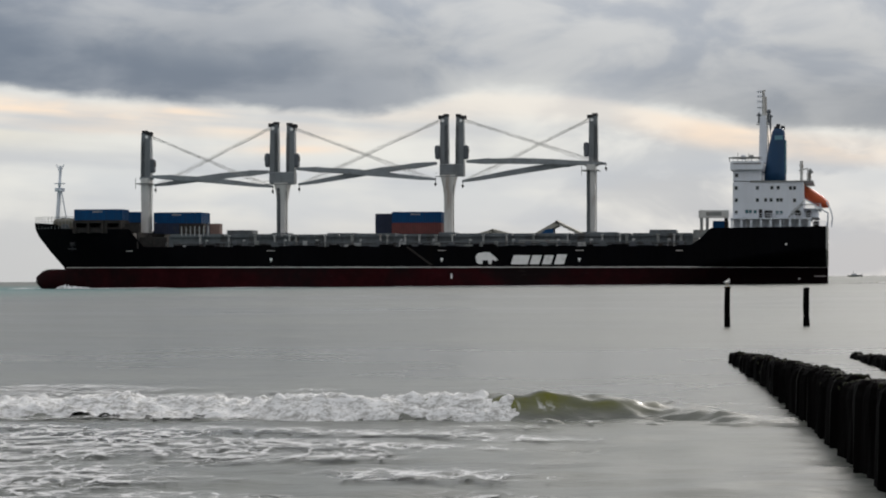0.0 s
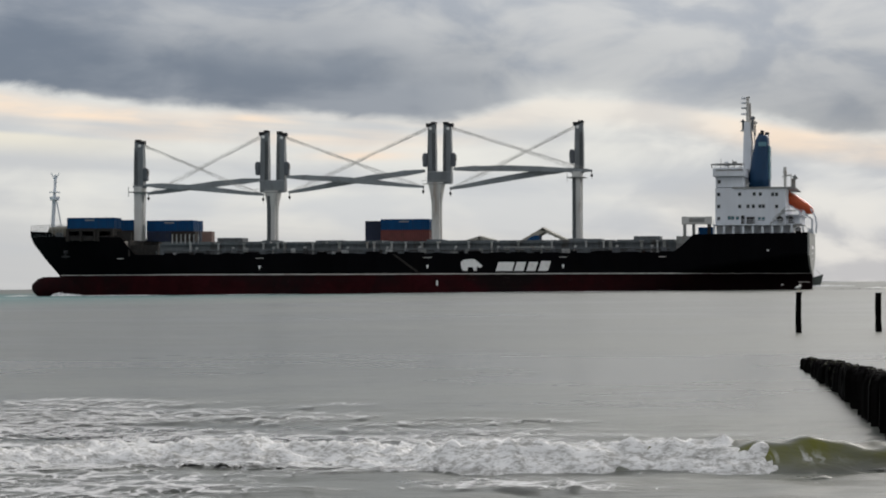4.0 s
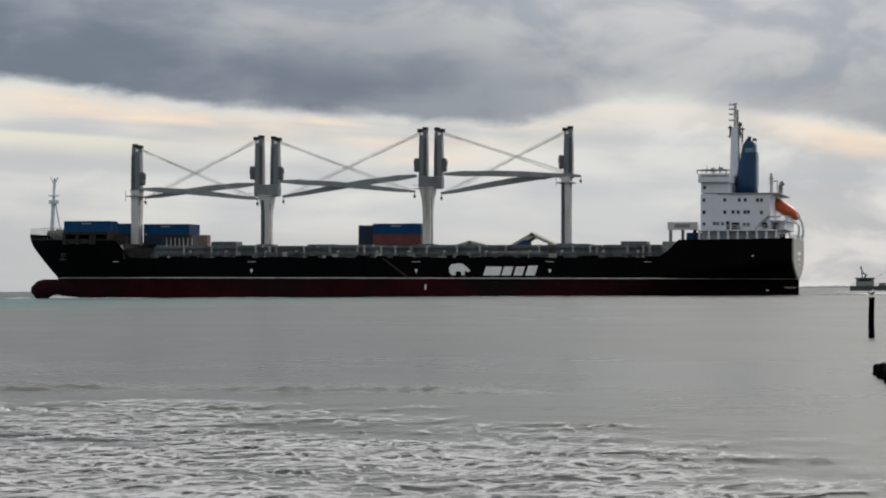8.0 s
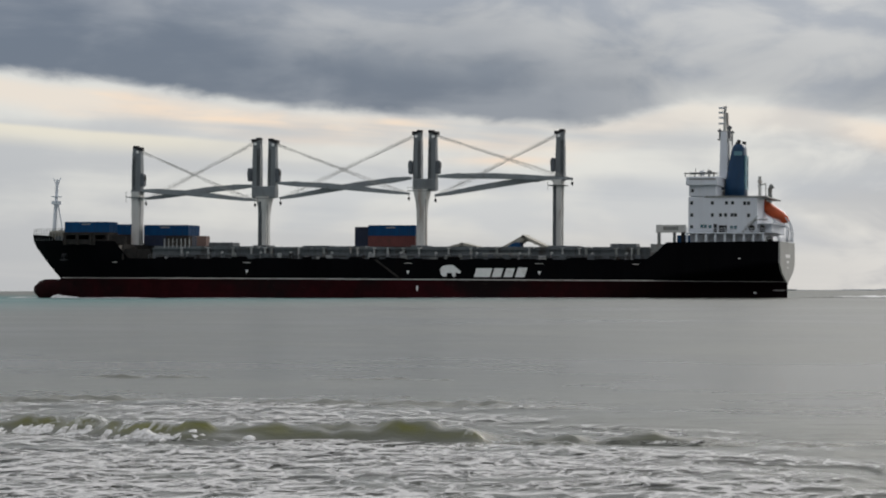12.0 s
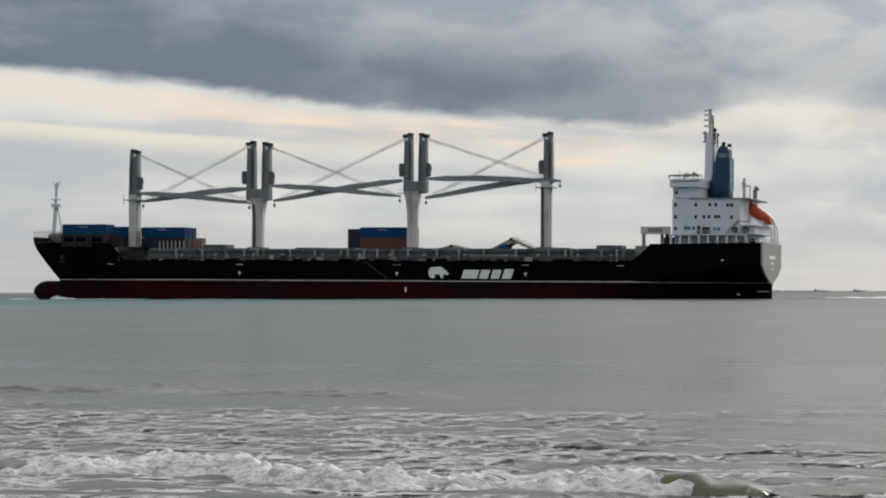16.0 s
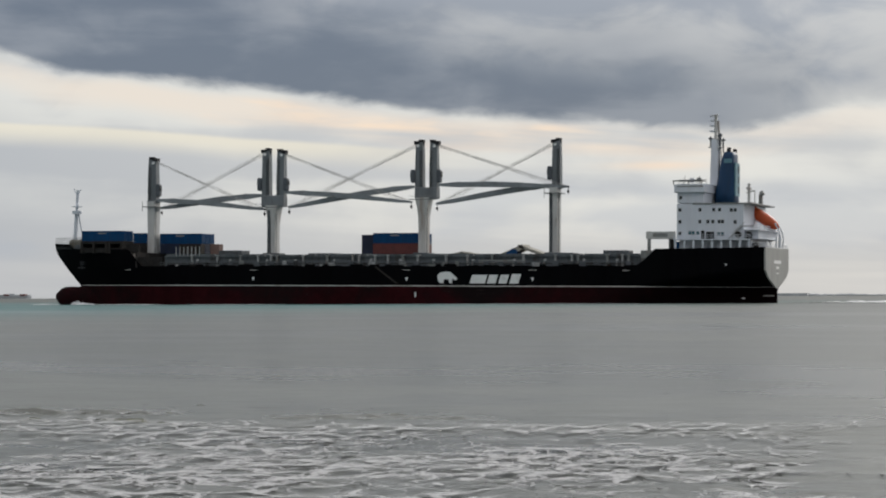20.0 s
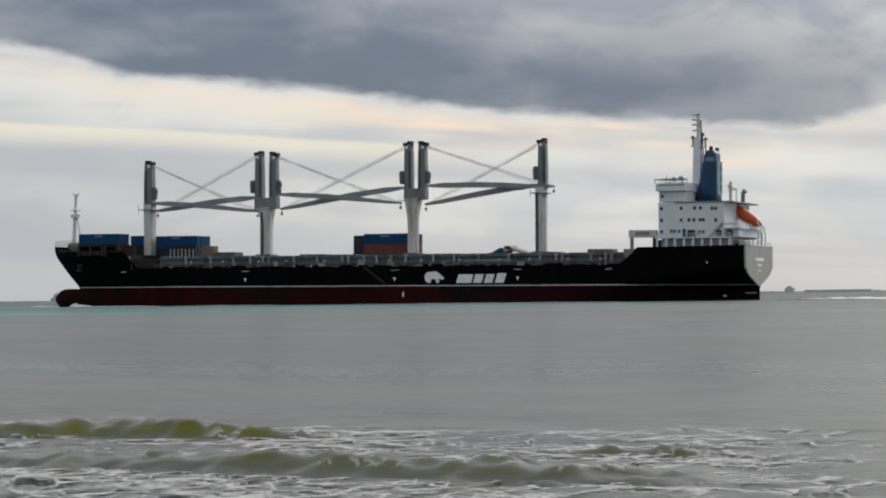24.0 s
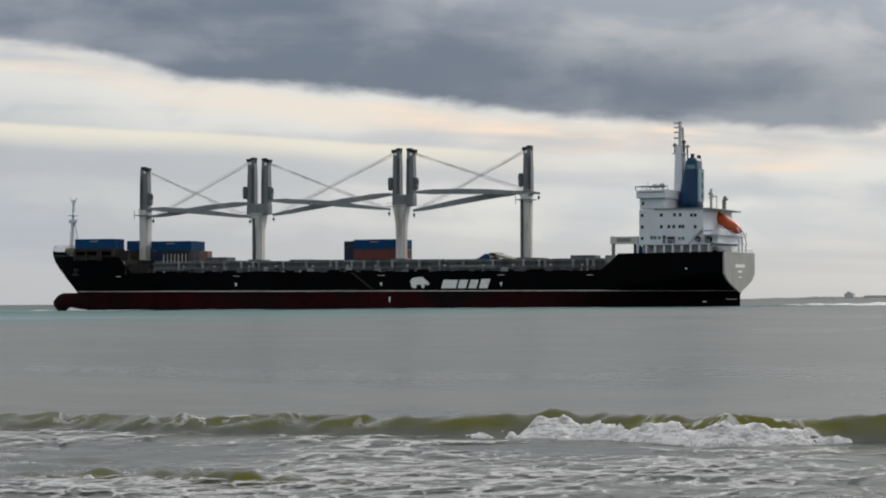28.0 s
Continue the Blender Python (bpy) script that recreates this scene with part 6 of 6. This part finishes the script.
for s in (-1, 1):
    bm = bmesh.new()
    loft(bm, [[(x, s * (0.075 + 0.012 * math.cos(a)), z + h * math.sin(a)) for a in np.linspace(0, 6.2832, 7)[:-1]] for x, z, h in ((0.08, 0.19, 0.02), (0.0, 0.185, 0.05), (-0.12, 0.17, 0.035), (-0.24, 0.155, 0.008))])
    part("wing", bm, M["wing"], gull, "grey folded wing", True)
    part("leg", bars(((0.0, s * 0.03, 0.0), (0.0, s * 0.03, 0.10), 0.008)), M["beak"], gull)


# ---- other vessels and the far shore ----
trawler = empty("fishing_boat", "grey-green fishing boat with a tall foremast", "boat", pose(-63.2, 850, 0))
bm = bmesh.new()
rings = []
for x, b, zt in ((0, 2.4, 2.3), (1.5, 2.9, 2.2), (8, 3.1, 2.0), (14, 3.0, 2.4), (18.5, 2.0, 3.3), (21.0, 0.7, 4.1), (22.3, 0.05, 4.5)):
    k = max(0.0, (x - 14) / 8.3)
    rings.append([(x - 1.4 * k, -b * 0.8 * (1 - 0.6 * k), -0.6), (x, -b, zt), (x, b, zt), (x - 1.4 * k, b * 0.8 * (1 - 0.6 * k), -0.6)])
loft(bm, rings)
part("hull", bm, M["hullgrey"], trawler, "dark grey-green hull with a raised bow")
part("rail", bars(*[((a, -2.9, za), (b, -2.9, zb), 0.08) for a, b, za, zb in ((0.5, 9, 2.9, 2.8), (9, 16, 2.8, 3.6))]), M["cabin"], trawler)
part("wheelhouse", bevel(boxes((2.2, 8.6, -2.2, 2.2, 2.0, 4.9)), 0.15, 2), M["cabin"], trawler, "pale wheelhouse")
part("wheelhouse_roof", boxes((1.8, 9.3, -2.5, 2.5, 4.9, 5.2)), M["hullgrey"], trawler)
part("wheelhouse_window", boxes((3.0, 8.0, -2.26, -2.18, 3.9, 4.6)), M["glass"], trawler)
part("signal_mast", bars(((4.4, 0, 5.1), (4.0, 0, 9.6), 0.22), ((4.3, 0, 7.0), (6.4, 0, 6.0), 0.2), ((3.6, 0, 9.0), (4.9, 0, 7.0), 0.15), ((5.4, 0, 5.1), (5.6, 0, 6.4), 0.35)), M["hullgrey"], trawler)
part("fore_mast", bars(((16.2, 0, 2.4), (16.0, 0, 9.2), 0.42), ((16.0, 0, 9.2), (15.8, 0, 12.6), 0.22), ((16.0, 0, 8.2), (16.0, 0, 9.3), 0.8), ((15.9, 0, 11.6), (15.9, 0, 12.2), 0.45)), M["hullgrey"], trawler, "tall dark foremast with a lookout drum")
part("rigging", bars(((16.0, 0, 9.0), (21.5, 0, 4.2), 0.07), ((16.0, 0, 9.0), (9.0, 0, 5.0), 0.07), ((18.4, 0, 3.2), (18.4, 0, 5.4), 0.3)), M["wire"], trawler)
part("deck_gear", boxes((10.4, 12.8, -1.5, 1.5, 2.0, 3.2), (13.4, 14.6, -1.0, 1.0, 2.2, 3.6)), M["cabin"], trawler)
part("bow_spray", low_ridge([(-6, -3.2, 0), (8, -3.4, 0), (22, -3.0, 0), (34, -2.0, 0)], 1.2, 0.5, 12), M["wake"], trawler, "white water along the hull", True)

launch = empty("motor_launch", "small dark motor launch far out", "boat", pose(6, 2600, 0))
bm = bmesh.new()
loft(bm, [[(x, -b, -0.6), (x, -b, z), (x, b, z), (x, b, -0.6)] for x, b, z in ((-8, 1.8, 1.9), (0, 2.2, 1.7), (6, 1.6, 2.2), (8.6, 0.1, 2.6))])
part("hull", bm, M["hullgrey"], launch)
part("cabin", bevel(boxes((-4, 2.5, -1.5, 1.5, 1.6, 3.6)), 0.2, 2), M["landgrey"], launch)
part("mast", bars(((-1, 0, 3.5), (-1.3, 0, 5.6), 0.25)), M["hullgrey"], launch)


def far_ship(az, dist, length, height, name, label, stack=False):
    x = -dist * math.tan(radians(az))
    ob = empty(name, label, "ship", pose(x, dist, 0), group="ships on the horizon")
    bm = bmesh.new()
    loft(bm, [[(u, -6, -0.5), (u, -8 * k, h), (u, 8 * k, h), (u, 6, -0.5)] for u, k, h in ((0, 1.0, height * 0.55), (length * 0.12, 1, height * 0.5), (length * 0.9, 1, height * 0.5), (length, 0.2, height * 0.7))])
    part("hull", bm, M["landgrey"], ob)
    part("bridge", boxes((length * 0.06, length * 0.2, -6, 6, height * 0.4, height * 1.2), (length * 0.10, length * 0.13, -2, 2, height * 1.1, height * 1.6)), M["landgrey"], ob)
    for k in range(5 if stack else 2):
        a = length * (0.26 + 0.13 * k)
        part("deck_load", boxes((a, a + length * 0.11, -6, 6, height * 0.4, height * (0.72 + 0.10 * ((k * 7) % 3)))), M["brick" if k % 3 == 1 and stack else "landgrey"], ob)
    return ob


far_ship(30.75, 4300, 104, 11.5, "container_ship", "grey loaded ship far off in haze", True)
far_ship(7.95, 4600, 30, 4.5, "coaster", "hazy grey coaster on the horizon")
far_ship(6.98, 4600, 26, 4.5, "coaster", "hazy grey coaster on the horizon")


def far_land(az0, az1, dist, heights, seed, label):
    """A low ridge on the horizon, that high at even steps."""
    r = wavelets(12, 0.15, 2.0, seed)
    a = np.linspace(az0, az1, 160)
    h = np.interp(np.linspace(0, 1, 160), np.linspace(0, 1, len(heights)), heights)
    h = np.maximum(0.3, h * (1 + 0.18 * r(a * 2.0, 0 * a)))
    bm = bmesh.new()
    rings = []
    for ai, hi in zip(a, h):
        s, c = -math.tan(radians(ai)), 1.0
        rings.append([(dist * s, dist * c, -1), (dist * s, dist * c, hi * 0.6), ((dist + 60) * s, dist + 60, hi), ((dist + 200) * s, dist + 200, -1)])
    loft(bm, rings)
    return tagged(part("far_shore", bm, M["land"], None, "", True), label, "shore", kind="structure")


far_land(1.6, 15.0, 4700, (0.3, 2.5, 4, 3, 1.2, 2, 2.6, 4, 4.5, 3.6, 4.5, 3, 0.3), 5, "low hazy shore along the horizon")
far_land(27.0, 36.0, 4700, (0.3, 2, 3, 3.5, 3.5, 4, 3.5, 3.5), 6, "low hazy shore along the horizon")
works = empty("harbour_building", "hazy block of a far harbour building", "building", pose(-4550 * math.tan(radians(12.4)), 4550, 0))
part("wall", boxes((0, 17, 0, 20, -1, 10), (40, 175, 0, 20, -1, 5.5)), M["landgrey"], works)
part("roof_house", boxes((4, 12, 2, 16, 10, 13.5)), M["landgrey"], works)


# ---- everything that moves ----
def motions():
    times = [0, 4, 8, 12, 16, 20, 24, 28]
    walk(ship, [(t, ship_place(t)) for t in times])
    walk(wake, [(t, ship_place(t) @ pose(0, 0, 0, 0, -TRIM, 0)) for t in times])
    for ob, rows in PANELS:
        walk(ob, rows)
    for ob, at in CARGO:
        walk(ob, [(t, ship_place(t) @ at) for t in times])
    for ob, rows in WAVES:
        walk(ob, [(row[0], pose(*row[1:4], 0, row[4] if len(row) > 4 else 0, 0)) for row in rows])
    for ob, rows in ROLLS:
        walk(ob, [(t, pose(x, y, z)) for t, x, y, z in rows])
    for ob, rows in FOAM:
        walk(ob, [(t, pose(x, y, z)) for t, x, y, z in rows])
    walk(trawler, [(t, pose(-63.2 + 1.34 * t, 850, 0)) for t in (0, 10, 20, 28)])


motions()
